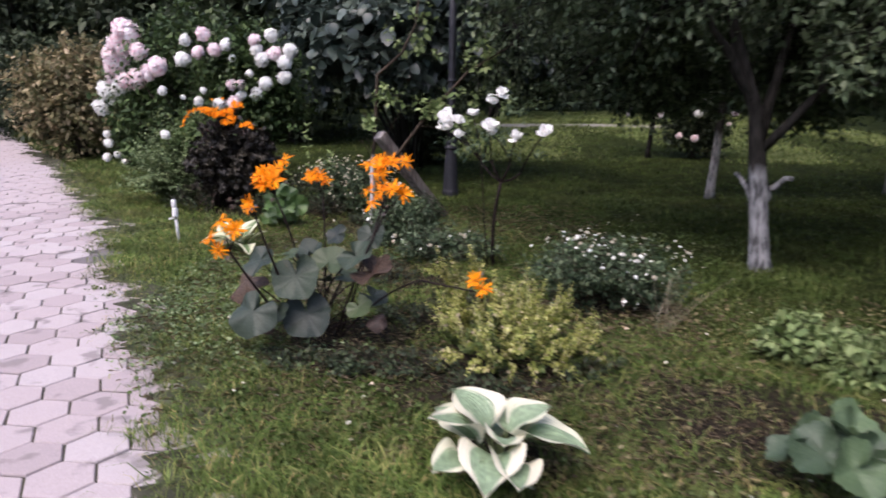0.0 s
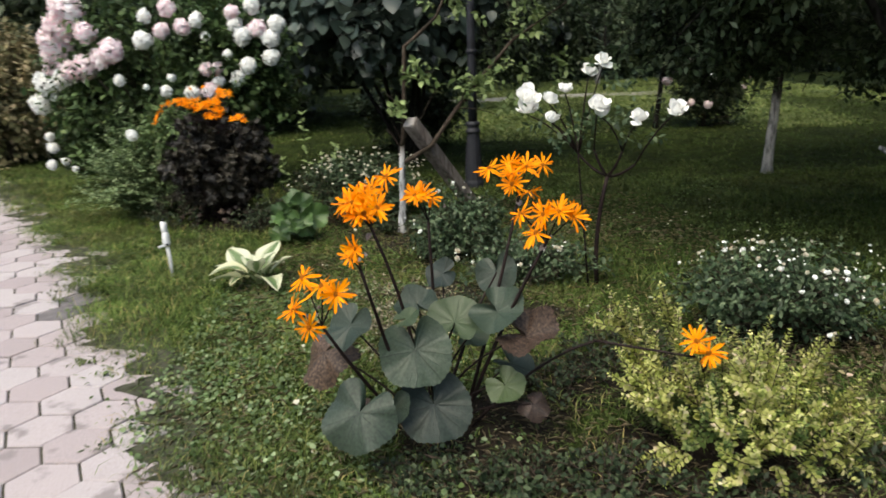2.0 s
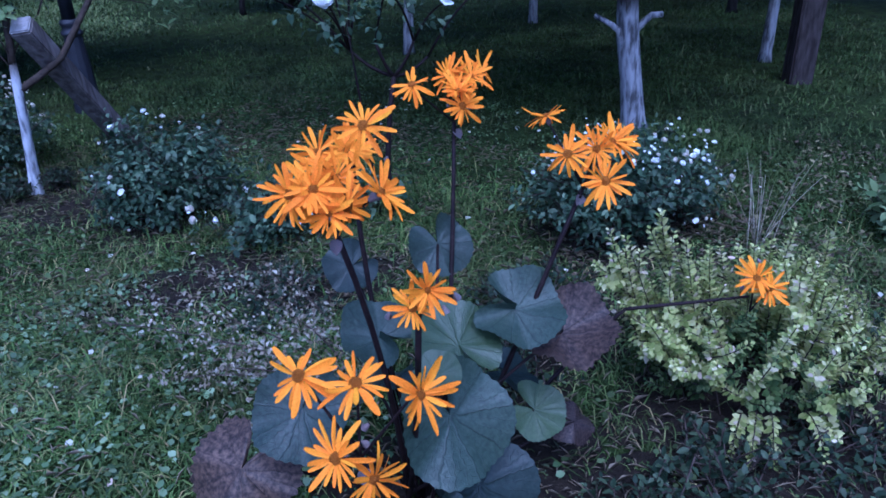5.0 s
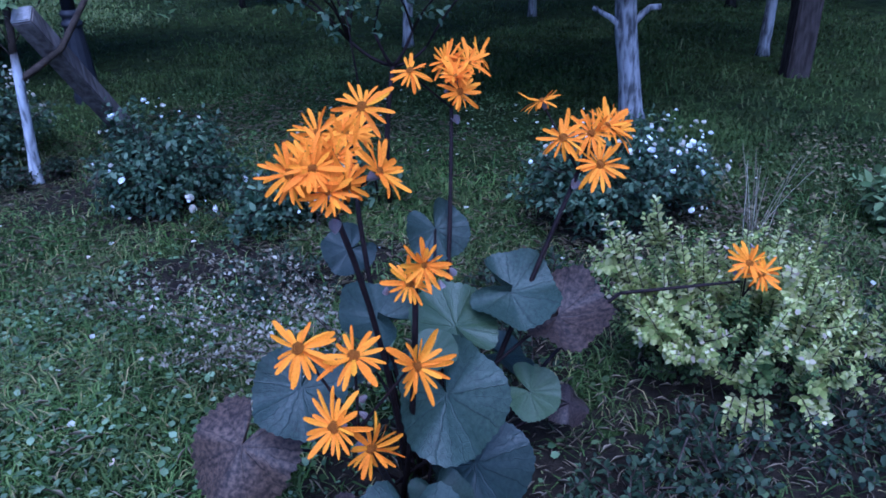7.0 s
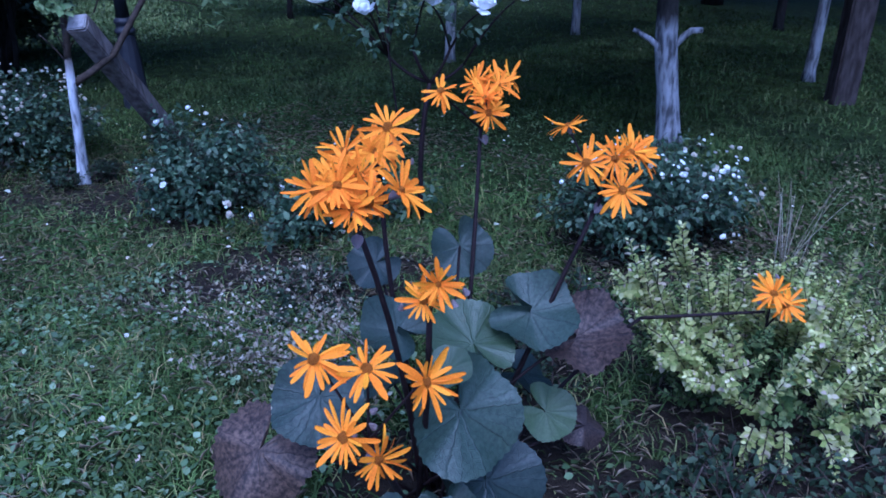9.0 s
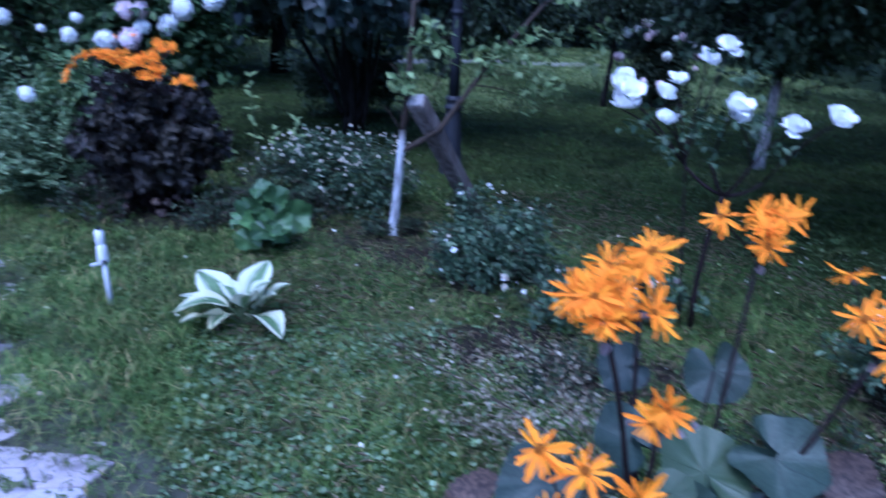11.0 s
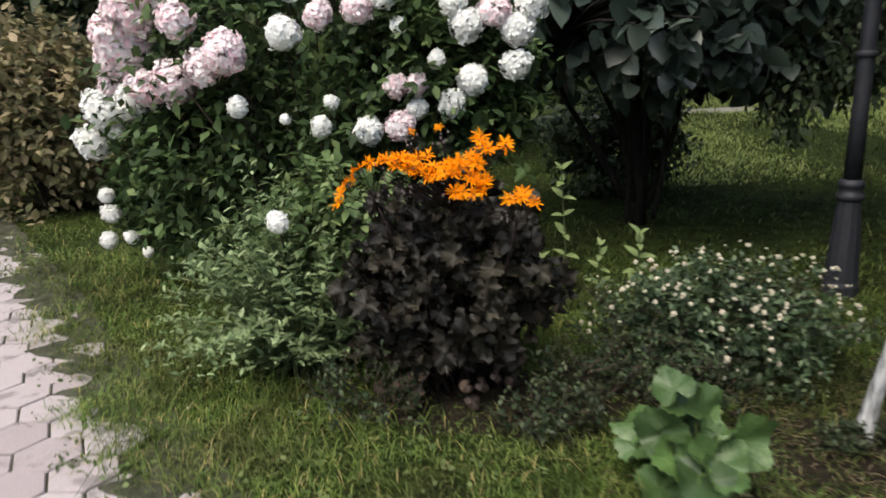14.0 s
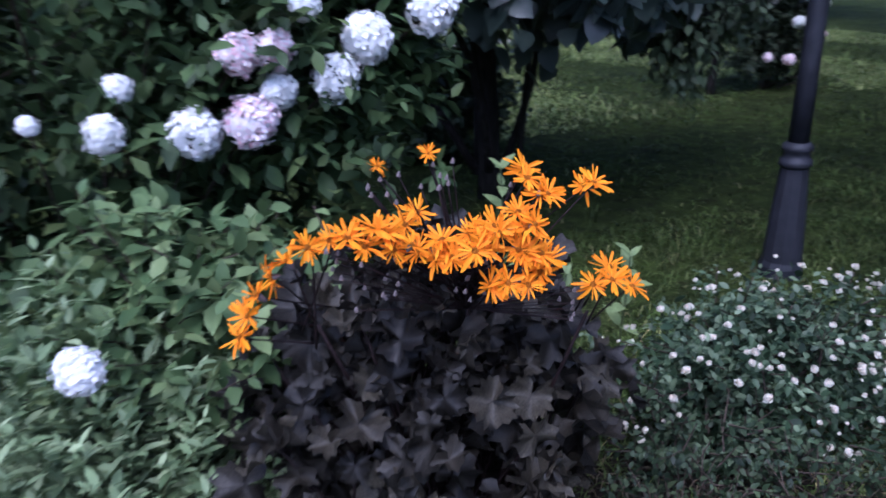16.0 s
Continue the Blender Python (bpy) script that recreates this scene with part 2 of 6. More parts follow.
M_CLOVER = leaf_mat("ground_leaves", [(0, G(.045, .075, .02)), (.5, G(.085, .13, .04)), (.85, G(.14, .19, .07)), (.99, G(.20, .25, .11)), (1, G(.45, .46, .36))], 0.55, 0.2, 2.2, 0.55, False, 0.12, (.10, .085, .045))
M_CLOVER2 = leaf_mat("clover_leaves", [(0, G(.06, .10, .04)), (.6, G(.14, .20, .085)), (1, G(.29, .36, .20))], 0.45, 0.2, 4.0, 0.5)
M_STRAW = plain_mat("dry_straw", (0.16, 0.12, 0.075), (0.30, 0.25, 0.17), 20.0, 0.9)
M_LITTER = leaf_mat("leaf_litter", [(0, G(.045, .032, .020)), (.5, G(.10, .075, .045)), (.8, G(.15, .13, .06)), (1, G(.26, .22, .12))], 0.8, 0.1)
M_DRY = leaf_mat("withered_twiglets", [(0, G(.13, .10, .065)), (.6, G(.27, .235, .16)), (1, G(.44, .41, .31))], 0.8, 0.15)
M_LIG = veined_mat("ligularia_leaf", (0.024, 0.039, 0.028), (0.008, 0.013, 0.010), (0.052, 0.072, 0.054), 0.45, 0.33)
M_LIGY = veined_mat("ligularia_leaf_young", (0.048, 0.076, 0.028), (0.026, 0.044, 0.017), (0.075, 0.11, 0.046))
M_LIGB = veined_mat("ligularia_leaf_withered", (0.024, 0.017, 0.015), (0.008, 0.005, 0.005), (0.15, 0.098, 0.072), 0.5, 0.28)
M_LIGP = veined_mat("purple_leaf", (0.0125, 0.0108, 0.0085), (0.006, 0.005, 0.004), (0.056, 0.049, 0.039), 0.42, 0.26, 1.9)
M_STEM = plain_mat("dark_stem", (0.009, 0.006, 0.006), (0.024, 0.015, 0.014), 30.0, 0.6)
M_GSTEM = plain_mat("green_stem", (0.05, 0.07, 0.03), (0.09, 0.11, 0.05), 30.0, 0.6)
M_TWIG = plain_mat("brown_twig", (0.030, 0.022, 0.016), (0.075, 0.058, 0.045), 30.0, 0.85)
M_ORANGE = leaf_mat("orange_petals", [(0, G(.90, .25, .002)), (.5, G(.98, .34, .003)), (1, G(1.0, .42, .006))], 0.55, 0.28, 20.0, 0.2, False, 0.15)
M_DISC = plain_mat("brown_orange_disc", (0.16, 0.045, 0.006), (0.62, 0.20, 0.012), 160.0, 0.8, 0, 0.8, 300.0)
M_BUD = plain_mat("mauve_bud", (0.10, 0.085, 0.085), (0.22, 0.18, 0.17), 60.0, 0.7)
M_HOSTA = hosta_mat("hosta_variegated", (0.12, 0.19, 0.07), (0.62, 0.64, 0.48), (0.62, 0.59, 0.36), 0.60, 0.25)
M_HOSTA2 = hosta_mat("hosta_sage", (0.21, 0.30, 0.18), (0.58, 0.59, 0.44), (0.66, 0.63, 0.50), 0.88, 0.28)
M_BERG = veined_mat("bright_round_leaf", (0.052, 0.105, 0.034), (0.03, 0.064, 0.022), (0.125, 0.20, 0.07), 0.36, 0.4, 1.5)
M_BERGD = veined_mat("sage_round_leaf", (0.055, 0.095, 0.05), (0.035, 0.06, 0.03), (0.11, 0.16, 0.09), 0.42, 0.3)
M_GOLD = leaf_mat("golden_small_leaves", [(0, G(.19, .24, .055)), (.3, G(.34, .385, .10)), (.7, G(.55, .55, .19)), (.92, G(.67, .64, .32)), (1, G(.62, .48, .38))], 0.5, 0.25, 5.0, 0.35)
# Inner leaves: greener, and darkened for the shade inside the bush.
M_GOLD_SHADED = leaf_mat("inner_leaves_shaded", [(0, G(.04, .07, .02)), (.6, G(.11, .16, .045)), (1, G(.27, .32, .11))], 0.5, 0.2, 5.0, 0.4)
M_GREY = leaf_mat("grey_green_leaves", [(0, G(.10, .15, .065)), (.6, G(.20, .275, .13)), (1, G(.32, .39, .21))], 0.5, 0.25, 4.0, 0.4)
M_MID = leaf_mat("mid_green_leaves", [(0, G(.07, .12, .045)), (.6, G(.12, .18, .07)), (1, G(.19, .25, .10))], 0.5, 0.25, 3.0, 0.35)
M_HYD = leaf_mat("hydrangea_leaves", [(0, G(.032, .058, .022)), (.5, G(.060, .102, .037)), (.9, G(.09, .14, .05)), (1, G(.15, .20, .072))], 0.5, 0.22, 2.5, 0.6)
M_ROSEL = leaf_mat("rose_leaves", [(0, G(.022, .042, .02)), (.6, G(.058, .092, .046)), (1, G(.16, .21, .12))], 0.45, 0.2, 5.0, 0.55)
M_BROWN = leaf_mat("fading_leaves", [(0, G(.09, .10, .045)), (.45, G(.20, .18, .09)), (.8, G(.30, .25, .14)), (1, G(.42, .33, .21))], 0.65, 0.25, 2.0, 0.35)
M_CATA = leaf_mat("large_dark_leaves", [(0, G(.024, .038, .030)), (.6, G(.052, .076, .062)), (1, G(.12, .155, .125))], 0.36, 0.15, 1.5, 0.35, False, 0.5)
M_APPLE = leaf_mat("apple_leaves", [(0, G(.036, .056, .028)), (.6, G(.078, .112, .056)), (.9, G(.14, .18, .10)), (1, G(.23, .27, .17))], 0.48, 0.2, 1.2, 0.4)
M_WOODS2 = leaf_mat("lighter_background_leaves", [(0, G(.03, .048, .016)), (.6, G(.065, .095, .032)), (1, G(.13, .17, .06))], 0.55, 0.2, 0.5, 0.5)
M_WOODS = leaf_mat("background_leaves", [(0, G(.018, .030, .016)), (.6, G(.042, .060, .032)), (1, G(.09, .115, .065))], 0.55, 0.18, 0.5, 0.5)
M_YLEAF = leaf_mat("young_leaves", [(0, G(.12, .18, .065)), (1, G(.26, .33, .14))], 0.5, 0.3)
M_WHITE = leaf_mat("white_petals", [(0, G(.84, .85, .82)), (.6, G(.91, .91, .89)), (1, G(.92, .91, .88))], 0.8, 0.15, 14.0, 0.04)
M_CREAM = leaf_mat("cream_petals", [(0, G(.50, .50, .40)), (.6, G(.66, .63, .52)), (1, G(.72, .54, .42))], 0.7, 0.25, 14.0, 0.15)
M_PINK = leaf_mat("pink_petals", [(0, G(.93, .90, .90)), (.5, G(.93, .83, .85)), (1, G(.91, .58, .66))], 0.8, 0.15, 9.0, 0.05)
M_WASH = bark_mat("limewashed_bark", (0.013, 0.012, 0.010), (0.04, 0.036, 0.032), (0.30, 0.30, 0.305), 0.92, 0.3)
M_WASHY = bark_mat("limewashed_young_bark", (0.055, 0.048, 0.042), (0.16, 0.145, 0.13), (0.58, 0.58, 0.59), 0.74, 0.3)
M_BARK = bark_mat("dark_bark", (0.010, 0.009, 0.008), (0.03, 0.027, 0.024))
M_PLANK = bark_mat("weathered_board", (0.11, 0.09, 0.082), (0.27, 0.235, 0.215))
M_PLANKTOP = plain_mat("cut_board_end", (0.22, 0.20, 0.19), (0.36, 0.34, 0.33), 40.0, 0.85)
M_METAL = plain_mat("dark_painted_iron", (0.010, 0.011, 0.015), (0.02, 0.021, 0.028), 14.0, 0.6, 0.0, 0.15, spec=0.35)
M_PLASTIC = plain_mat("white_plastic", (0.62, 0.62, 0.63), (0.76, 0.76, 0.77), 20.0, 0.45, 0, 0.1, spec=0.5)
M_BLACK = plain_mat("black_rubber", (0.015, 0.015, 0.016), (0.03, 0.03, 0.03), 20.0, 0.5)


# ---------------- geometry helpers ----------------
rng = np.random.default_rng(11)
PLACED = {}


def fast_mesh(name, v, t, mat, uv=None, smooth=True):
    """A triangle mesh from arrays."""
    me = bpy.data.meshes.new(name)
    v, t = np.asarray(v, np.float32), np.asarray(t, np.int32)
    me.vertices.add(len(v))
    me.vertices.foreach_set("co", v.ravel())
    me.loops.add(t.size)
    me.loops.foreach_set("vertex_index", t.ravel())
    me.polygons.add(len(t))
    me.polygons.foreach_set("loop_start", np.arange(0, t.size, 3, dtype=np.int32))
    me.polygons.foreach_set("use_smooth", np.full(len(t), smooth))
    if uv is not None:
        lay = me.uv_layers.new(name="UVMap")
        lay.data.foreach_set("uv", np.asarray(uv, np.float32)[t.ravel()].ravel())
    me.materials.append(mat)
    me.update(calc_edges=True)
    return me


class Build:
    """Gathers triangles, then makes one mesh."""

    def __init__(self):
        self.v, self.t, self.uv, self.n = [], [], [], 0

    def add(self, v, t, uv=None):
        v = np.asarray(v, float)
        self.v.append(v)
        self.t.append(np.asarray(t, int) + self.n)
        self.uv.append(np.zeros((len(v), 2)) if uv is None else np.asarray(uv, float))
        self.n += len(v)
        return self

    def tube(self, pts, radii, sides=6, cap=True):
        pts = np.asarray(pts, float)
        k = len(pts)
        radii = np.broadcast_to(np.asarray(radii, float), (k,))
        d = np.gradient(pts, axis=0)
        d /= np.linalg.norm(d, axis=1)[:, None] + 1e-9
        ref = np.array([0.31, 0.95, 0.05])
        a = np.cross(d, ref)
        a /= np.linalg.norm(a, axis=1)[:, None] + 1e-9
        b = np.cross(d, a)
        th = np.linspace(0, 2 * np.pi, sides, endpoint=False)
        v = (pts[:, None] + radii[:, None, None] * (np.cos(th)[None, :, None] * a[:, None] + np.sin(th)[None, :, None] * b[:, None])).reshape(-1, 3)
        i, j = np.meshgrid(np.arange(k - 1), np.arange(sides), indexing="ij")
        p, q = i * sides + j, i * sides + (j + 1) % sides
        t = np.concatenate([np.stack([p, q, q + sides], -1).reshape(-1, 3), np.stack([p, q + sides, p + sides], -1).reshape(-1, 3)])
        if cap:
            v = np.concatenate([v, pts[:1], pts[-1:]])
            m = k * sides
            js = np.arange(sides)
            t = np.concatenate([t, np.stack([(js + 1) % sides, js, np.full(sides, m)], -1),
                                np.stack([(k - 1) * sides + js, (k - 1) * sides + (js + 1) % sides, np.full(sides, m + 1)], -1)])
        return self.add(v, t)

    def mesh(self, name, mat, smooth=True, uv=False):
        return fast_mesh(name, np.concatenate(self.v), np.concatenate(self.t), mat, np.concatenate(self.uv) if uv else None, smooth)


def unit(a):
    return a / (np.linalg.norm(a, axis=-1, keepdims=True) + 1e-9)


def scatter(tpl, pos, along, face, size):
    """Many copies of a template (length along y, face up z) as one triangle list."""
    v, t = tpl[0], tpl[1]
    y = unit(np.asarray(along, float))
    x = unit(np.cross(y, face))
    z = np.cross(x, y)
    size = np.broadcast_to(np.asarray(size, float), (len(pos),))
    w = (v[None, :, 0, None] * x[:, None] + v[None, :, 1, None] * y[:, None] + v[None, :, 2, None] * z[:, None]) * size[:, None, None] + np.asarray(pos)[:, None]
    tt = t[None] + (np.arange(len(pos)) * len(v))[:, None, None]
    return w.reshape(-1, 3), tt.reshape(-1, 3)


def leaf_tpl(width=0.45, n=3, fold=0.12, droop=0.15, tip=1.0, blunt=0.8):
    """A pointed leaf of length 1 folded along its midrib."""
    if n == 1:
        v = np.array([(0, 0, 0), (width / 2, .45, fold), (0, 1, -droop), (-width / 2, .45, fold)])
        return v, np.array([(0, 1, 2), (0, 2, 3)])
    v, t = [(0, 0, 0)], []
    for i in range(1, n):
        s = i / n
        w = width / 2 * math.sin(math.pi * s ** 0.8) ** blunt
        z = -droop * s * s
        v += [(-w, s, z + fold * w * 2), (0, s, z), (w, s, z + fold * w * 2)]
    v.append((0, tip, -droop))
    t += [(0, 2, 1), (0, 3, 2)]
    for i in range(n - 2):
        a = 1 + 3 * i
        t += [(a, a + 1, a + 4), (a, a + 4, a + 3), (a + 1, a + 2, a + 5), (a + 1, a + 5, a + 4)]
    a = 1 + 3 * (n - 2)
    e = len(v) - 1
    t += [(a, a + 1, e), (a + 1, a + 2, e)]
    return np.array(v, float), np.array(t)


T_MID, T_CHEAP, T_OVAL, T_LANCE, T_ROUND, T_HEART = leaf_tpl(.55, 2), leaf_tpl(.55, 1), leaf_tpl(.55, 3), leaf_tpl(.26, 3), leaf_tpl(.8, 3, .1, .1), leaf_tpl(.85, 4, .1, .25)


def thing(name, at, label, category, group="", kind=""):
    e = new(name)
    e.location = at
    PLACED[e.name] = Matrix.Translation(at)
    return tagged(e, label, category, group, kind)


def part(name, mesh, parent, m=None, label="", kind=""):
    """A mesh as a part of a thing or of a part, at the world pose m."""
    ob = new(name, mesh)
    m = m or Matrix.Identity(4)
    ob.parent = parent
    ob.matrix_basis = PLACED[parent.name].inverted() @ m
    PLACED[ob.name] = m
    return tagged(ob, label, kind=kind)


def single(name, mesh, label, category, group="", kind="", m=None):
    ob = new(name, mesh)
    PLACED[ob.name] = m or Matrix.Identity(4)
    ob.matrix_basis = PLACED[ob.name]
    return tagged(ob, label, category, group, kind)


def facing(at, normal, spin=0.0, size=1.0):
    """A pose whose z points along normal."""
    q = Vector(normal).to_track_quat("Z", "Y")
    return Matrix.Translation(at) @ q.to_matrix().to_4x4() @ pose(0, 0, 0, 0, 0, spin) @ Matrix.Scale(size, 4)


def bend(a, b, sag=0.0, side=(0, 0, 0), n=6):
    """Points from a to b, bowed."""
    a, b = np.array(a, float), np.array(b, float)
    s = np.linspace(0, 1, n)[:, None]
    return a + (b - a) * s + (4 * s * (1 - s)) * (np.array(side, float) + np.array((0, 0, sag)))


def lump(d, seed, amount=0.28, scale=1.6):
    """Uneven outline: a factor for each direction."""
    return np.array([1 + amount * noise.noise(Vector(x * scale) + Vector((seed * 7.3, seed * 3.1, 0))) * 1.6 for x in d])


def twigs(seed, centre, radii, count, per, leaf, tpl, up=0.35, low=-0.75, twig=0.35, spread=1.0, lumpy=0.3, hang=0.0, inner=0.45, jitter=0.35):
    """Leafy twigs that fill an uneven mound. Returns leaf arrays and twig lines."""
    r = np.random.default_rng(seed)
    d = unit(r.normal(size=(count * 3, 3)))
    d = d[d[:, 2] > low][:count]
    count = len(d)
    rad = lump(d, seed, lumpy) * (inner + (1 - inner) * r.random(count) ** 0.45)
    tip = np.array(centre) + d * np.array(radii) * rad[:, None]
    way = unit(d * np.array([1, 1, .6]) + np.array([0, 0, up]) + r.normal(size=(count, 3)) * jitter * spread + np.array([0, 0, -hang]))
    long = twig * (0.6 + 0.8 * r.random(count))
    start = tip - way * long[:, None]
    s = (np.arange(per) + 0.6) / per
    pos = start[:, None] + (tip - start)[:, None] * s[None, :, None]
    side = unit(np.cross(way, unit(r.normal(size=(count, 3)))))
    up2 = np.cross(way, side)
    ang = np.arange(per) * 2.4 + r.random(count)[:, None] * 6.28
    out = side[:, None] * np.cos(ang)[..., None] + up2[:, None] * np.sin(ang)[..., None]
    along = unit(way[:, None] * 0.75 + out + np.array([0, 0, -0.15 - hang * 0.4]))
    face = unit(np.array([0, 0, 1.0]) + way[:, None] * 0.3 + r.normal(size=out.shape) * 0.35)
    size = leaf * (0.65 + 0.7 * r.random(pos.shape[:2])) * (1.05 - 0.35 * s)[None]
    v, t = scatter(tpl, pos.reshape(-1, 3), along.reshape(-1, 3), face.reshape(-1, 3), size.ravel())
    return v, t, start, tip


def shrub(name, at, label, centre, radii, count, per, leaf, tpl, mat, seed, stems=9, stem_r=0.006, stem_mat=None, category="shrub", group="", **kw):
    """A bush: stems from the ground and a crown of leafy twigs."""
    e = thing(name, at, label, category, group)
    v, t, a, b = twigs(seed, centre, radii, count, per, leaf, tpl, **kw)
    keep = Build().add(v, t)
    part("foliage", keep.mesh("foliage", mat), e, kind="stuff")
    r = np.random.default_rng(seed + 1)
    w = Build()
    for i in r.choice(len(a), min(len(a), 160), replace=False):
        w.tube([a[i], (a[i] + b[i]) / 2, b[i]], (0.0035, 0.0028, 0.0015), 3, False)
    for i in r.choice(len(a), min(stems, len(a)), replace=False):
        foot = np.array(at) + np.array([*r.normal(0, 0.05, 2), -0.03])
        w.tube(bend(foot, a[i], 0.0, (*(r.normal(0, 0.04, 2)), 0.05)), np.linspace(stem_r, stem_r * .5, 6), 5, False)
    part("stem_tangle", w.mesh("stem_tangle", stem_mat or M_TWIG), e, kind="stuff")
    return e


def sprays(e, seed, roots, tips, leaf, mat, tpl=None, pairs=26, stem=0.003, stem_mat=None, arch=0.05):
    """Long leafy shoots from roots to tips, small leaves all along them."""
    r = np.random.default_rng(seed)
    sw, sl = Build(), Build()
    for a, b in zip(roots, tips):
        pts = bend(a, b, arch * r.uniform(.3, 1.3), (*(r.normal(0, .012, 2)), 0), pairs)
        sw.tube(pts[::4], np.linspace(stem, stem * .5, len(pts[::4])), 4, False)
        n = pairs * 2
        th = np.arange(n) * 2.4 + r.random() * 6
        keep = np.repeat(np.linspace(0, 1, pairs), 2) > 0.16
        pos = np.repeat(pts, 2, 0) + r.normal(0, .004, (n, 3))
        along = np.stack([np.cos(th), np.sin(th), r.uniform(.2, 1.0, n)], -1)
        face = np.stack([-np.cos(th) * .5 + r.normal(0, .3, n), -np.sin(th) * .5 + r.normal(0, .3, n), np.ones(n)], -1)
        v, t = scatter(tpl or T_ROUND, pos[keep], along[keep], face[keep], (leaf * r.uniform(.55, 1.25, n) * np.linspace(1.1, .55, n))[keep])
        sl.add(v, t)
    part("stem_tangle", sw.mesh("stem_tangle", stem_mat or M_TWIG), e, kind="stuff")
    part("foliage", sl.mesh("foliage", mat), e, kind="stuff")


# ---------------- the ground ----------------
EDGE = [(-0.3, 0.6), (-1.03, 2.45), (-1.5, 3.33), (-2.03, 4.25), (-2.55, 5.2), (-2.95, 6.0), (-3.36, 6.92), (-3.8, 7.55), (-4.15, 8.05), (-5.02, 9.36), (-5.95, 10.75), (-7.4, 12.7), (-9.0, 14.9), (-14.0, 21.5)]
EY = np.array([p[1] for p in EDGE])
EX = np.array([p[0] for p in EDGE])
PATH_WIDTH = 2.6


def off_path(x, y):
    """Metres by which a place lies to the lawn's side of the path's edge."""
    return (np.asarray(x) - np.interp(y, EY, EX)) * 0.84


def relief(x, y):
    return 0.012 * np.sin(2.1 * x + 0.7 * y) * np.sin(1.7 * y - 0.4 * x) + 0.006 * np.sin(7.3 * x + 2.0) * np.sin(6.1 * y) - 0.09 * np.exp(-((x + 0.65) / 0.8) ** 2 - ((y - 7.65) / 0.6) ** 2)


def make_ground():
    xs = np.unique(np.concatenate([np.linspace(-400, -12, 14), np.linspace(-12, 12, 100), np.linspace(12, 400, 14)]))
    ys = np.unique(np.concatenate([np.linspace(-400, -3, 12), np.linspace(-3, 20, 96), np.linspace(20, 400, 16)]))
    gx, gy = np.meshgrid(xs, ys, indexing="ij")
    near = (np.abs(gx) < 13) & (np.abs(gy - 8) < 14)
    away = off_path(gx, gy)
    paved = np.clip((0.38 - away) / 0.2, 0, 1) * (away > -PATH_WIDTH / 0.84 * 0.9)
    z = -0.012 + np.where(near, relief(gx, gy), 0.0) - 0.03 * paved
    v = np.stack([gx, gy, z], -1).reshape(-1, 3)
    i, j = np.meshgrid(np.arange(len(xs) - 1), np.arange(len(ys) - 1), indexing="ij")
    p = i * len(ys) + j
    q = p + len(ys)
    t = np.concatenate([np.stack([p, q, q + 1], -1).reshape(-1, 3), np.stack([p, q + 1, p + 1], -1).reshape(-1, 3)])
    single("ground", fast_mesh("ground", v, t, M_GROUND), "dark soil and moss under the garden lawn", "ground", kind="structure")


make_ground()

# ---------------- bare patches in the lawn ----------------
BEDS = [(-0.6, 5.6, 0.5, 0.4), (1.35, 3.05, 0.95, 0.7), (0.35, 3.45, 0.8, 0.42), (-0.45, 3.7, 0.4, 0.3), (-0.9, 7.4, 0.85, 0.58), (-2.2, 7.85, 0.75, 0.36), (-0.55, 4.05, 0.55, 0.40), (0.25, 3.75, 0.5, 0.3), (-0.4, 6.4, 0.5, 0.4),
        (1.1, 4.75, 0.6, 0.45), (-2.9, 9.0, 0.9, 0.35), (-0.70, 6.9, 0.45, 0.4), (0.3, 2.7, 0.3, 0.25), (-0.25, 5.2, 0.5, 0.3), (-1.5, 7.95, 0.55, 0.4), (0.1, 4.35, 0.6, 0.35)]


def bare(x, y):
    """1 in the middle of a bed, 0 outside."""
    out = np.zeros(np.shape(x))
    for bx, by, rx, ry in BEDS:
        out = np.maximum(out, np.clip(1.5 - 1.3 * np.hypot((x - bx) / rx, (y - by) / ry), 0, 1))
    return out


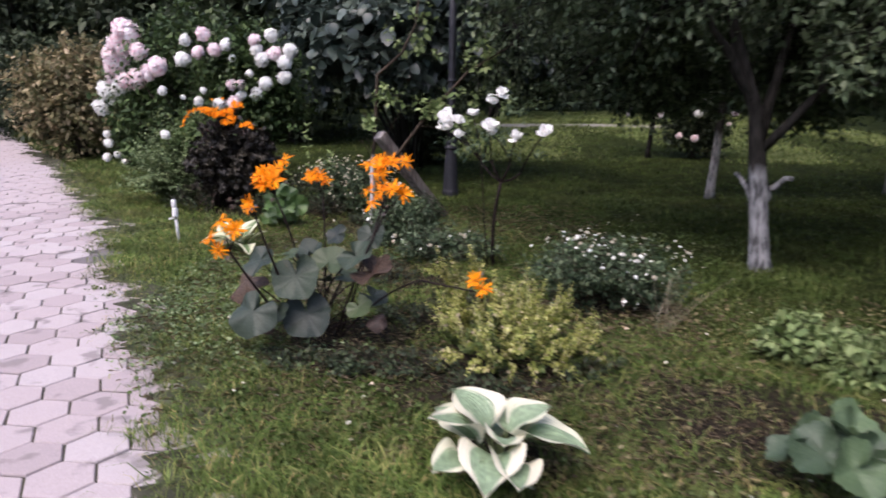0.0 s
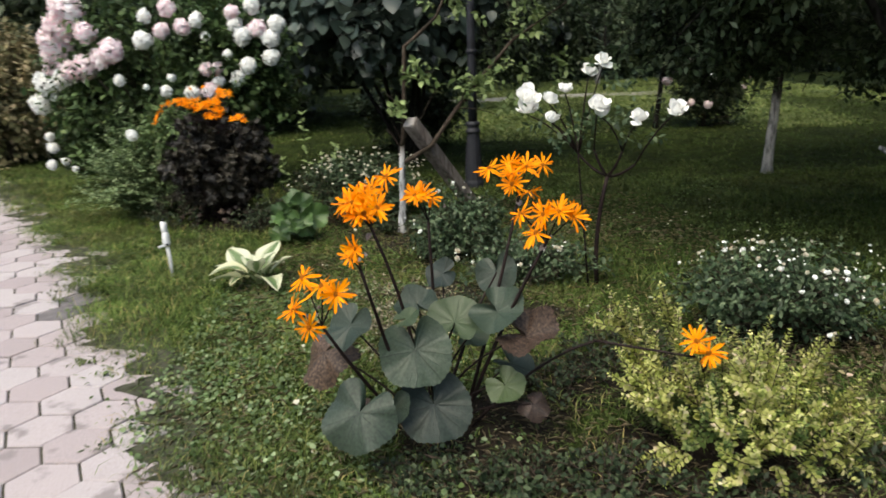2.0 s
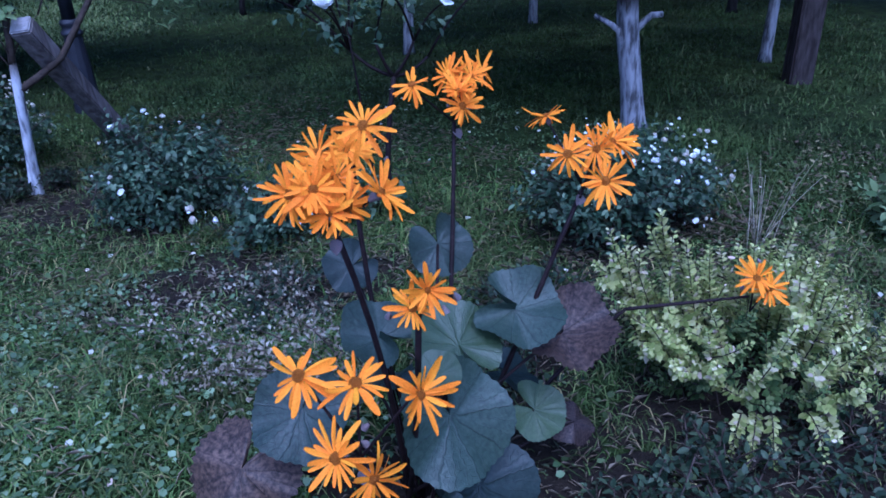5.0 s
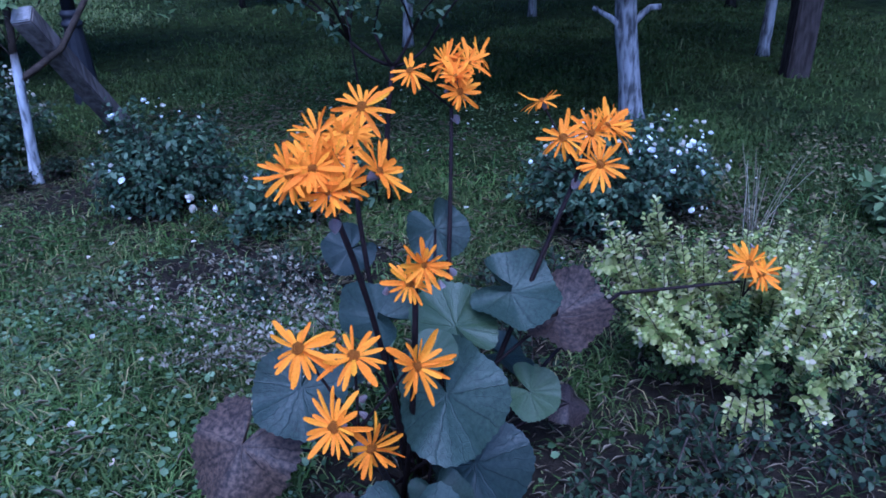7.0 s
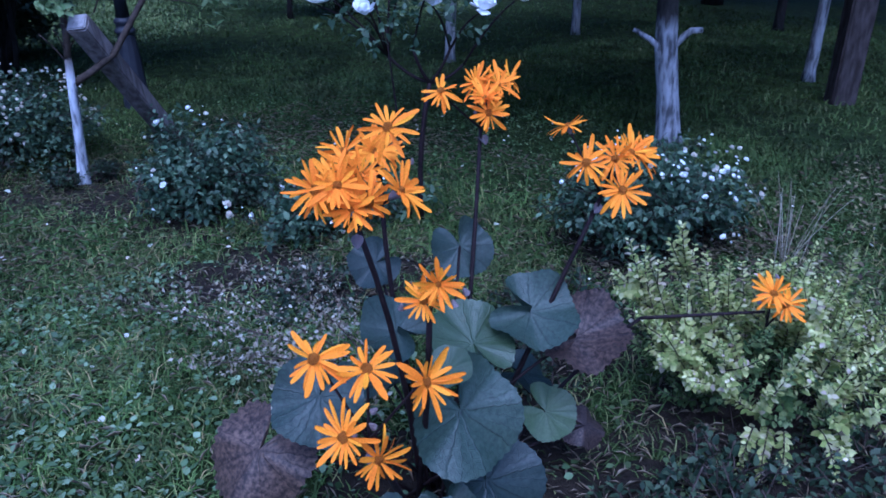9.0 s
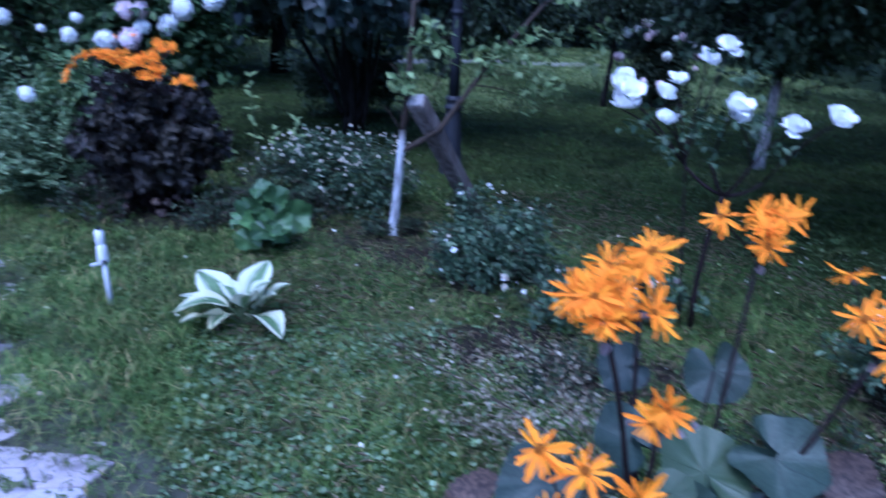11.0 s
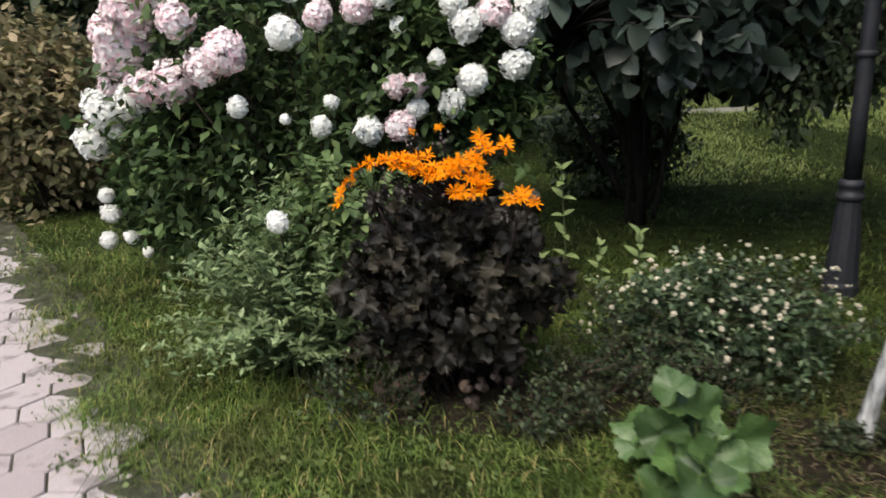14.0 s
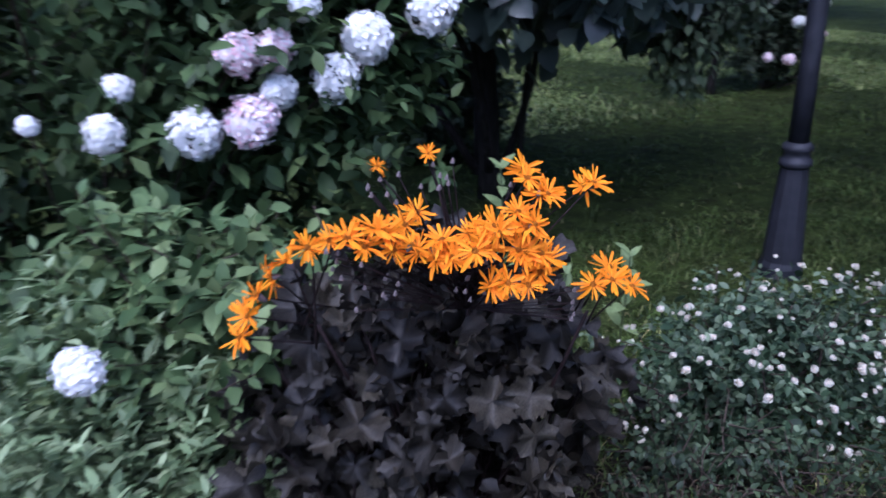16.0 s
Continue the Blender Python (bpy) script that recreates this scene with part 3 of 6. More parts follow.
def make_grass(name, x0, x1, y0, y1, count, height, width, mat, label, seed, thin_out=0.85, clump=True, fade=0.001, reach=99.0, ease=0.0):
    """Grass blades, thinner over the beds, none on the path."""
    r = np.random.default_rng(seed)
    x, y = r.uniform(x0, x1, count), r.uniform(y0, y1, count)
    if clump:
        k = r.random(count) < 0.55
        cx, cy = np.round(x / 0.11) * 0.11, np.round(y / 0.11) * 0.11
        x = np.where(k, cx + 0.04 * np.sin(cy * 57) + r.normal(0, 0.022, count), x)
        y = np.where(k, cy + 0.04 * np.sin(cx * 43) + r.normal(0, 0.022, count), y)
    away = off_path(x, y) + 0.07 * np.sin(5.1 * y) + 0.05 * np.sin(13.7 * y)
    keep = (away > r.normal(0.06, 0.07, count)) & (r.random(count) > thin_out * bare(x, y)) & (r.random(count) < np.clip((y1 - y) / fade, 0.05, 1)) & (r.random(count) < np.clip((reach - away) / 1.7, 0, 1))
    wave = 0.5 + 0.5 * np.sin(1.9 * x + 1.1 * np.sin(1.3 * y)) * np.sin(2.3 * y + 0.8 * np.sin(1.7 * x))
    keep &= r.random(count) < 0.45 + 0.55 * wave
    keep &= r.random(count) < np.clip((y - y0 + ease * np.sin(1.3 * x)) / (ease + 0.001), 0, 1)
    x, y, wave = x[keep], y[keep], wave[keep]
    n = len(x)
    h = height * (0.4 + 0.8 * r.random(n) ** 1.6) * (0.7 + 0.6 * wave)
    h = h * (1.28 - 0.42 * np.exp(-((x + 1.1) / 1.0) ** 2 - ((y - 4.6) / 1.1) ** 2))
    tall = r.random(n) < 0.02
    h = np.where(tall, h * 2.0, h)
    th = r.random(n) * 6.283
    lean = 0.5 + 1.6 * r.random(n)
    dx, dy = np.cos(th), np.sin(th)
    z = -0.010 + relief(x, y)
    w = width * (0.6 + 0.8 * r.random(n))
    b0 = np.stack([x - dy * w, y + dx * w, z], -1)
    b1 = np.stack([x + dy * w, y - dx * w, z], -1)
    mx, my = x + dx * lean * h * 0.35, y + dy * lean * h * 0.35
    m0 = np.stack([mx - dy * w * .8, my + dx * w * .8, z + h * 0.6], -1)
    m1 = np.stack([mx + dy * w * .8, my - dx * w * .8, z + h * 0.6], -1)
    tip = np.stack([x + dx * lean * h, y + dy * lean * h, z + h * np.maximum(1.1 - 0.42 * lean, 0.28)], -1)
    v = np.stack([b0, b1, m0, m1, tip], 1).reshape(-1, 3)
    o = np.arange(n)[:, None] * 5
    t = np.concatenate([o + np.array([[0, 1, 3]]), o + np.array([[0, 3, 2]]), o + np.array([[2, 3, 4]])])
    single(name, fast_mesh(name, v, t, mat), label, "grass", kind="stuff")


# This lighter grass ends by 3.7 m, where tree shade begins.
make_grass("lawn_grass", -6.0, 2.8, 1.2, 11.5, 500000, 0.064, 0.0022, M_GRASS, "short uneven green grass beside the paved path", 3, 0.86, True, 3.5, 3.7)
# Tree shade and open sky are in these blades' colours.
make_grass("mid_lawn_grass", -2.0, 3.2, 3.0, 10.0, 60000, 0.05, 0.0035, M_LAWN_SHADED, "mown lawn behind the flower beds, coloured dark for the shade", 6, 0.8, False)
make_grass("end_lawn_grass", -1.5, 11, 12.5, 27, 150000, 0.06, 0.010, M_END_LIT, "grass at the open end of the lawn, coloured lighter for open sky", 7, 0.6, False, ease=5.0)
make_grass("far_lawn_grass", -10, 10, 7.0, 26, 95000, 0.05, 0.006, M_LAWN_SHADED, "mown green lawn coloured dark for the shade under the trees", 4, 0.6, False)
make_grass("side_lawn_grass", 2.2, 9, 1.0, 9, 48000, 0.05, 0.0045, M_LAWN_SHADED, "mown green lawn beside the whitewashed trees, coloured dark for their shade", 5, 0.6, False)


def make_ground_leaves(name, count, label, seed, box, size, mat, tpl, flat=0.8, edge=0.0, limit=99.0, spare=0.9):
    r = np.random.default_rng(seed)
    x, y = r.uniform(box[0], box[1], count), r.uniform(box[2], box[3], count)
    wave = 0.5 + 0.5 * np.sin(2.7 * x + 0.9 * y) * np.sin(1.9 * y - 1.2 * x + 1.0)
    keep = (off_path(x, y) > r.normal(edge, 0.07, count)) & (off_path(x, y) < limit) & (r.random(count) < 0.25 + 0.75 * wave) & (r.random(count) > spare * bare(x, y))
    x, y = x[keep], y[keep]
    n = len(x)
    th = r.random(n) * 6.283
    along = np.stack([np.cos(th), np.sin(th), r.uniform(-0.1, 0.6, n)], -1)
    face = np.stack([r.normal(0, 0.35, n), r.normal(0, 0.35, n), np.full(n, flat)], -1)
    v, t = scatter(tpl, np.stack([x, y, relief(x, y) + r.uniform(0.0, 0.03, n)], -1), along, face, size * r.uniform(0.5, 1.5, n))
    single(name, fast_mesh(name, v, t, mat), label, "ground plants", kind="stuff")


make_ground_leaves("ground_cover", 38000, "small clover and weed leaves in the lawn", 8, (-4.9, 2.6, 1.3, 8.8), 0.021, M_CLOVER, T_ROUND)
make_ground_leaves("clover_patch", 12000, "pale green clover leaves among the grass blades", 12, (-2.0, -0.4, 3.5, 5.9), 0.021, M_CLOVER2, T_ROUND)
make_ground_leaves("fallen_petals", 420, "pale fallen petals and leaf scraps lying in the grass", 13, (-3.6, 2.2, 1.6, 8.0), 0.026, M_CREAM, T_ROUND, 1.0)
make_ground_leaves("path_edge_weeds", 11000, "weeds and dirt creeping over the edge of the paving", 10, (-5.5, -0.5, 1.3, 10), 0.02, M_CLOVER, T_OVAL, edge=0.03, limit=0.3)
make_ground_leaves("leaf_litter", 9000, "brown and olive leaf litter on the thin lawn", 14, (0.3, 3.2, 1.3, 4.8), 0.028, M_LITTER, T_OVAL, 1.0, spare=0.0)
make_ground_leaves("fallen_straw", 21000, "dry straw and clippings on bare soil", 9, (-1.9, 1.6, 2.5, 8.2), 0.045, M_STRAW, leaf_tpl(.06, 1), 1.0, spare=0.0)


def make_soil():
    """Low uneven patches of bare soil in the beds."""
    for k, (bx, by, rx, ry) in enumerate(BEDS):
        n, rings = 40, 5
        v = [(bx, by, 0.012 + relief(bx, by))]
        for q in range(1, rings + 1):
            for j in range(n):
                a = 2 * math.pi * j / n
                f = q / rings * (0.95 + 0.16 * math.sin(3 * a + k) + 0.10 * math.sin(7 * a + 2 * k))
                x, y = bx + rx * f * math.cos(a), by + ry * f * math.sin(a)
                v.append((x, y, relief(x, y) + 0.012 - 0.034 * (q / rings) ** 3 + 0.005 * math.sin(31 * x + 17 * y)))
        t = [(0, 1 + j, 1 + (j + 1) % n) for j in range(n)]
        for q in range(rings - 1):
            o = 1 + q * n
            for j in range(n):
                i2 = (j + 1) % n
                t += [(o + j, o + n + j, o + n + i2), (o + j, o + n + i2, o + i2)]
        single("soil_bed", Build().add(v, t).mesh("soil_bed", M_SOIL), "bare dark soil of a flower bed", "soil", "flower beds", "structure")


make_soil()


def make_edge_soil():
    """A ragged skirt of dirt that creeps over the outermost stones."""
    r = np.random.default_rng(15)
    n = 420
    ys = np.linspace(1.2, 13, n)
    xe = np.interp(ys, EY, EX)
    rag = 0.05 * np.sin(4.3 * ys) + 0.05 * np.sin(9.1 * ys + 1) + 0.04 * np.sin(23 * ys) + r.normal(0, 0.012, n)
    inner = xe + 0.07 + rag * 1.7 + 0.26 * np.exp(-((ys - 5.85) / 0.36) ** 2)
    cols = [inner, inner + 0.05, inner + 0.14, xe + 0.46]
    zs = [-0.004, 0.008, 0.012, -0.02]
    v = np.concatenate([np.c_[c, ys, np.full(n, z) + r.normal(0, 0.0015, n)] for c, z in zip(cols, zs)])
    i = np.arange(n - 1)
    t = np.concatenate([np.concatenate([np.stack([k * n + i, k * n + n + i, k * n + n + i + 1], -1), np.stack([k * n + i, k * n + n + i + 1, k * n + i + 1], -1)]) for k in range(3)])
    single("path_edge_soil", fast_mesh("path_edge_soil", v, t, M_EDGE), "greyish dirt creeping over the edge of the paving", "soil", kind="structure")


make_edge_soil()


# ---------------- the paved path ----------------
def hex_mesh(name, mat, r=0.1408, bev=0.005, deep=0.06):
    th = radians(-5.8) + np.arange(6) * math.pi / 3
    c = np.stack([np.cos(th), np.sin(th)], -1)
    rings = [np.c_[c * (r - bev), np.full(6, 0.0)], np.c_[c * r, np.full(6, -bev)], np.c_[c * r, np.full(6, -deep)]]
    v = np.concatenate(rings + [np.array([[0, 0, 0.001]])])
    t = []
    for k in range(6):
        n = (k + 1) % 6
        t.append((18, k, n))
        for o in (0, 6):
            t += [(o + k, o + 6 + k, o + 6 + n), (o + k, o + 6 + n, o + n)]
    return v, np.array(t)


def make_path():
    e = thing("path", (-3.5, 6.0, 0), "worn pale pink hexagonal concrete paving along the lawn", "path", kind="structure")
    # bed of sand under the stones
    ys = np.linspace(-1.5, 22, 60)
    xe = np.interp(ys, EY, EX)
    xe = np.where(ys < EY[0], EX[0] + 0.35 * (EY[0] - ys), xe)
    lft, rgt = xe - PATH_WIDTH / 0.84 - 0.05, xe + 0.2
    v = np.concatenate([np.c_[lft, ys, np.full(60, -0.007)], np.c_[rgt, ys, np.full(60, -0.007)]])
    i = np.arange(59)
    t = np.concatenate([np.stack([i, i + 60, i + 61], -1), np.stack([i, i + 61, i + 1], -1)])
    part("sand_bed", fast_mesh("sand_bed", v, t, M_JOINT), e, label="dark sandy joints between the stones")
    hv, ht = hex_mesh("hex", M_PAVER)
    shared = fast_mesh("paver", hv, ht, M_PAVER, smooth=False)
    dark = fast_mesh("paver_dark", hv, ht, M_SLAB, smooth=False)
    pitch = 0.2535
    a = np.array([math.cos(radians(84.2)), math.sin(radians(84.2))]) * pitch
    b = np.array([math.cos(radians(24.2)), math.sin(radians(24.2))]) * pitch
    o = np.array([-3.503, 6.135])
    r = np.random.default_rng(21)
    singles, rest = 0, Build()
    spots = [(o + i * a + j * b) for i in range(-60, 90) for j in range(-70, 50)]
    for c in sorted(spots, key=lambda p: -p[0] + 0.25 * abs(p[1] - 6)):
        if c[1] < -1.0 or c[1] > 20:
            continue
        away = float(off_path(c[0], c[1])) if c[1] > EY[0] else (c[0] - EX[0] - 0.35 * (EY[0] - c[1])) * .84
        if away > 0.16 + 0.05 * math.sin(3 * c[1]) or away < -PATH_WIDTH:
            continue
        m = pose(c[0], c[1], 0.002 + r.normal(0, 0.0025), r.normal(0, 0.5), r.normal(0, 0.5), r.normal(0, 0.7))
        if min(math.hypot(c[0] + 2.80, c[1] - y0) for y0 in (5.63, 5.90, 6.16)) < 0.135:
            part("paver", dark, e, m, "dark grey worn paving stone")
        elif singles < 300 and 1.5 < c[1] < 10.5:
            part("paver", shared, e, m)
            singles += 1
        else:
            w = np.c_[hv, np.ones(len(hv))] @ np.array(m).T
            rest.add(w[:, :3], ht)
    part("far_pavers", rest.mesh("far_pavers", M_PAVER, False), e, kind="stuff")


# ---------------- flowers ----------------
def petal_tpl(width, curl):
    """A strap-shaped petal with a blunt tip, curled up or down."""
    rows = [(0.0, .35), (.22, .75), (.5, 1.0), (.78, .95), (.93, .7), (1.0, .3)]
    v, t = [], []
    for s, w in rows:
        z = curl * s * s
        v += [(-w * width / 2, s, z + .03), (0, s, z), (w * width / 2, s, z + .03)]
    for i in range(len(rows) - 1):
        a = 3 * i
        t += [(a, a + 1, a + 4), (a, a + 4, a + 3), (a + 1, a + 2, a + 5), (a + 1, a + 5, a + 4)]
    return np.array(v), np.array(t)


def petal_flower(name, petals, seed, mat, cup=0.25, width=0.17):
    """A ragged daisy of radius 1, seen along z."""
    r = np.random.default_rng(seed)
    w = Build()
    for k in range(petals):
        if r.random() < 0.06:
            continue
        a = 2 * math.pi * (k + r.normal(0, 0.2)) / petals
        d = np.array([math.cos(a), math.sin(a), cup + r.normal(0, 0.2)])
        v, t = scatter(petal_tpl(width * r.uniform(.75, 1.15), r.normal(-0.12, 0.22)), np.array([d * 0.1]), np.array([d]), np.array([[r.normal(0, .45), r.normal(0, .45), 1.0]]), [0.92 * r.uniform(0.62, 1.1)])
        w.add(v, t)
    return w.mesh(name, mat)


def dome(name, mat, radius=0.2, height=0.12, rough=0.03, seed=0):
    r = np.random.default_rng(seed)
    w = Build()
    pts, n = [(0, 0, height)], 9
    for k in range(1, 4):
        f = k / 3
        for j in range(n):
            a = 2 * math.pi * j / n
            pts.append((radius * f * math.cos(a), radius * f * math.sin(a), height * (1 - f * f) + r.normal(0, rough)))
    t = [(0, 1 + j, 1 + (j + 1) % n) for j in range(n)]
    for k in range(2):
        o = 1 + k * n
        for j in range(n):
            i2 = (j + 1) % n
            t += [(o + j, o + n + j, o + n + i2), (o + j, o + n + i2, o + i2)]
    return w.add(pts, t).mesh(name, mat)


DAISY = [petal_flower("daisy", 19 + k % 3, 40 + k, M_ORANGE, c, 0.19) for k, c in enumerate((0.05, 0.45, 0.2, -0.1, 0.3, 0.7))]
SMALL_DAISY = [petal_flower("small_daisy", 19, 60 + k, M_ORANGE, c, 0.19) for k, c in enumerate((0.1, 0.4, 0.25))]
DISC = dome("disc", M_DISC, 0.18, 0.10, 0.03)
BUD = dome("calyx", M_BUD, 0.22, 0.5, 0.02)


def daisy(parent, at, normal, radius, i, meshes=None):
    meshes = meshes or DAISY
    m = facing(at, normal, 37.0 * i, radius)
    f = part("flower", meshes[i % len(meshes)], parent, m)
    part("disc", DISC, f, m @ pose(0, 0, 0.05), "brownish orange disc")
    part("calyx", BUD, f, m @ pose(0, 0, -0.02, 180) @ Matrix.Scale(0.9, 4), "mauve green calyx")


def floret_head(name, count, seed, mat, tall=1.25, petal=0.2):
    """A dense dome of four-petalled florets, of radius 1."""
    r = np.random.default_rng(seed)
    d = unit(r.normal(size=(count, 3)))
    d[:, 2] = np.where(d[:, 2] < -0.55, -d[:, 2], d[:, 2])
    lobes = np.array([0.9 + 0.14 * noise.noise(Vector(x * 2.3) + Vector((seed, 0, 0))) * 1.5 for x in d])
    p = d * np.array([1, 1, tall]) * (lobes * (0.86 + 0.28 * r.random(count) ** 1.5))[:, None]
    w = Build()
    out = unit(d + r.normal(0, 0.3, (count, 3)))
    side = unit(np.cross(out, unit(r.normal(size=(count, 3)))))
    other = np.cross(out, side)
    for k in range(4):
        a = k * math.pi / 2
        way = side * math.cos(a) + other * math.sin(a) + out * 0.15
        v, t = scatter(leaf_tpl(1.0, 1, 0.06, 0.1), p, way, out, petal * (0.7 + 0.6 * r.random(count)))
        w.add(v, t)
    core = unit(r.normal(size=(80, 3))) * np.array([.8, .8, .8 * tall])
    v, t = scatter(leaf_tpl(1.1, 1, 0.0, 0.0), core, np.cross(core, (0.3, 0.2, 0.9)), core, 0.6)
    w.add(v, t)
    return w.mesh(name, mat)


HEAD_W = [floret_head("white_head", 640, 70 + k, M_WHITE, t, 0.14) for k, t in enumerate((1.0, 1.25, 0.9))]
HEAD_P = [floret_head("pink_head", 640, 75 + k, M_PINK, t, 0.14) for k, t in enumerate((1.1, 1.3))]


def rose_bloom(name, seed, petals=22):
    r = np.random.default_rng(seed)
    w = Build()
    for k in range(petals):
        f = k / petals
        a = k * 2.4
        out = 0.15 + 0.85 * f
        d = np.array([math.cos(a) * out, math.sin(a) * out, 1.05 - 0.95 * f])
        v, t = scatter(leaf_tpl(.95, 3, 0.25, -0.12), np.array([[math.cos(a) * .12 * f, math.sin(a) * .12 * f, -0.2]]), d[None], np.array([[-math.cos(a), -math.sin(a), 0.9]]), [r.uniform(0.75, 1.0)])
        w.add(v, t)
    return w.mesh(name, M_WHITE)


def cupped_petal(seed):
    """A broad rounded petal of length 1 along y, cupped upward."""
    ph = np.random.default_rng(seed).random() * 6.28
    v, t, n, m = [], [], 6, 6
    for i in range(n + 1):
        f = i / n
        wide = 0.12 + 0.34 * math.sin(math.pi * min(1, f * 0.62 + 0.05)) ** 0.8 * (1 if f < .8 else 1 - 1.6 * (f - .8))
        for j in range(m + 1):
            u = 2 * j / m - 1
            v.append((u * wide, f - 0.10 * f * u * u, 0.32 * u * u * wide + 0.30 * f * f + 0.03 * math.sin(5 * u + ph) * f))
    for i in range(n):
        for j in range(m):
            p = i * (m + 1) + j
            t += [(p, p + 1, p + m + 2), (p, p + m + 2, p + m + 1)]
    return fast_mesh("petal", np.array(v), np.array(t), M_WHITE)


PETAL = [cupped_petal(80 + k) for k in range(3)]
ROSE_HEART = dome("bloom", M_WHITE, 0.34, 0.5, 0.05)


def rose(parent, at, normal, spin, size):
    """An open bloom: a full heart and three rows of cupped petals."""
    m = facing(at, normal, spin, size)
    b = part("bloom", ROSE_HEART, parent, m)
    r = np.random.default_rng(int(spin) + 7)
    for k in range(17):
        row = min(2, k // 5)
        a, lean = k * 2.4 + r.normal(0, .2), (0.3, 0.65, 1.15)[row] + r.normal(0, .22)
        z = Vector((-math.cos(a) * math.cos(lean), -math.sin(a) * math.cos(lean), math.sin(lean)))
        y = Vector((math.cos(a) * math.sin(lean), math.sin(a) * math.sin(lean), math.cos(lean)))
        z = z + Vector(r.normal(0, .22, 3))
        part("petal", PETAL[k % 3], b, m @ leaf_pose((0.10 * math.cos(a), 0.10 * math.sin(a), -0.12), z, y, (0.8, 0.95, 1.0)[row] * r.uniform(.7, 1.15)))


TINY = rose_bloom("tiny_rose", 90, 7)
TINY2 = floret_head("tiny_cluster", 9, 91, M_WHITE, 0.5, 0.75)
TINY3 = floret_head("cream_cluster", 9, 92, M_CREAM, 0.5, 0.75)


# ---------------- big leaves ----------------
def round_leaf(name, mat, seed, tooth=0.016, notch=0.5, wave=0.06, cup=0.12, rings=7, seg=76):
    """Kidney-shaped leaf of radius 1; the stalk joins at the origin, the notch opens towards -y."""
    r = np.random.default_rng(seed)
    ph = r.random(4) * 6.28
    a = np.linspace(-math.pi + 0.02, math.pi - 0.02, seg)
    ang = a + math.pi / 2
    back = np.abs(a) - math.pi
    smooth = (0.97 + 0.10 * np.cos(a) + 0.10 * np.exp(-((back + 0.75) / 0.45) ** 2) - min(0.9, notch * 1.7) * np.exp(-(back / 0.26) ** 2)
              + 0.035 * np.sin(3 * a + ph[0]) + 0.025 * np.sin(5 * a + ph[1]))
    edge = smooth * (1 + tooth * np.where(np.arange(seg) % 2, 1, -1) + 0.6 * tooth * np.sin(11 * a + ph[2]))
    v, uv = [(0, 0, 0)], [(0.5, 0)]
    for k in range(1, rings + 1):
        f = k / rings
        for j in range(seg):
            rad = edge[j] if k == rings else f * smooth[j]
            z = cup * f * f + wave * f * f * math.sin(4 * a[j] + ph[2]) - 0.022 * f * math.cos(9 * a[j] + math.pi) + 0.02 * f * math.sin(2 * a[j] + ph[1]) + 0.25 * cup * f * math.cos(a[j])
            v.append((math.cos(ang[j]) * rad, math.sin(ang[j]) * rad, z))
            uv.append((j / (seg - 1), f))
    t = [(0, 1 + j, 2 + j) for j in range(seg - 1)]
    for k in range(rings - 1):
        o = 1 + k * seg
        for j in range(seg - 1):
            t += [(o + j, o + seg + j, o + seg + j + 1), (o + j, o + seg + j + 1, o + j + 1)]
    return Build().add(v, t, uv).mesh(name, mat, True, True)


def blade_leaf(name, mat, width=0.55, curl=0.35, fold=0.14, wave=0.03, seed=0, n=12, m=8):
    """Pointed oval blade of length 1 along y, arching down to its tip."""
    r = np.random.default_rng(seed)
    ph = r.random() * 6.28
    v, uv = [], []
    for i in range(n + 1):
        s = i / n
        w = width / 2 * (math.sin(math.pi * s ** 0.85) ** 0.75) + 0.012 * (1 - s)
        y = s * (1 - 0.12 * curl * s)
        z0 = 0.25 * s - curl * s * s
        for j in range(m + 1):
            u = 2 * j / m - 1
            v.append((u * w, y, z0 + fold * abs(u) ** 1.3 * w * 2 + wave * math.sin(9 * s + ph) * abs(u) ** 2 + 0.012 * math.cos(u * 14)))
            uv.append((u, s))
    t = []
    for i in range(n):
        for j in range(m):
            p = i * (m + 1) + j
            t += [(p, p + 1, p + m + 2), (p, p + m + 2, p + m + 1)]
    return Build().add(v, t, uv).mesh(name, mat, True, True)


def leaf_pose(at, normal, tip, size):
    """Pose of a leaf: z along normal, y towards tip."""
    z = Vector(normal).normalized()
    y = Vector(tip)
    y = (y - z * y.dot(z)).normalized()
    x = y.cross(z)
    return Matrix.Translation(at) @ Matrix((x, y, z)).transposed().to_4x4() @ Matrix.Scale(size, 4)


LIG_LEAF = [round_leaf("leaf", M_LIG, 5 + k, wave=w, cup=c) for k, (w, c) in enumerate(((0.14, 0.12), (0.15, 0.28), (0.14, -0.2)))]
LIG_YOUNG = round_leaf("leaf", M_LIGY, 9)
LIG_BROWN = [round_leaf("leaf", M_LIGB, 11 + k, wave=0.2, cup=c, tooth=0.035) for k, c in enumerate((0.4, -0.35))]
PUR_LEAF = [round_leaf("leaf", M_LIGP, 15 + k, tooth=0.12, wave=0.36, cup=c, seg=30, rings=4) for k, c in enumerate((0.15, -0.25, 0.35, 0.55))]
BERG_LEAF = [round_leaf("leaf", M_BERG, 19 + k, tooth=0.05, wave=w, cup=c, notch=0.3, seg=44) for k, (c, w) in enumerate(((0.25, 0.22), (0.5, 0.26), (-0.2, 0.24)))]
BERG_DARK = [round_leaf("leaf", M_BERGD, 29 + k, tooth=0.03, wave=0.2, cup=c, notch=0.3, seg=44) for k, c in enumerate((0.25, 0.5))]
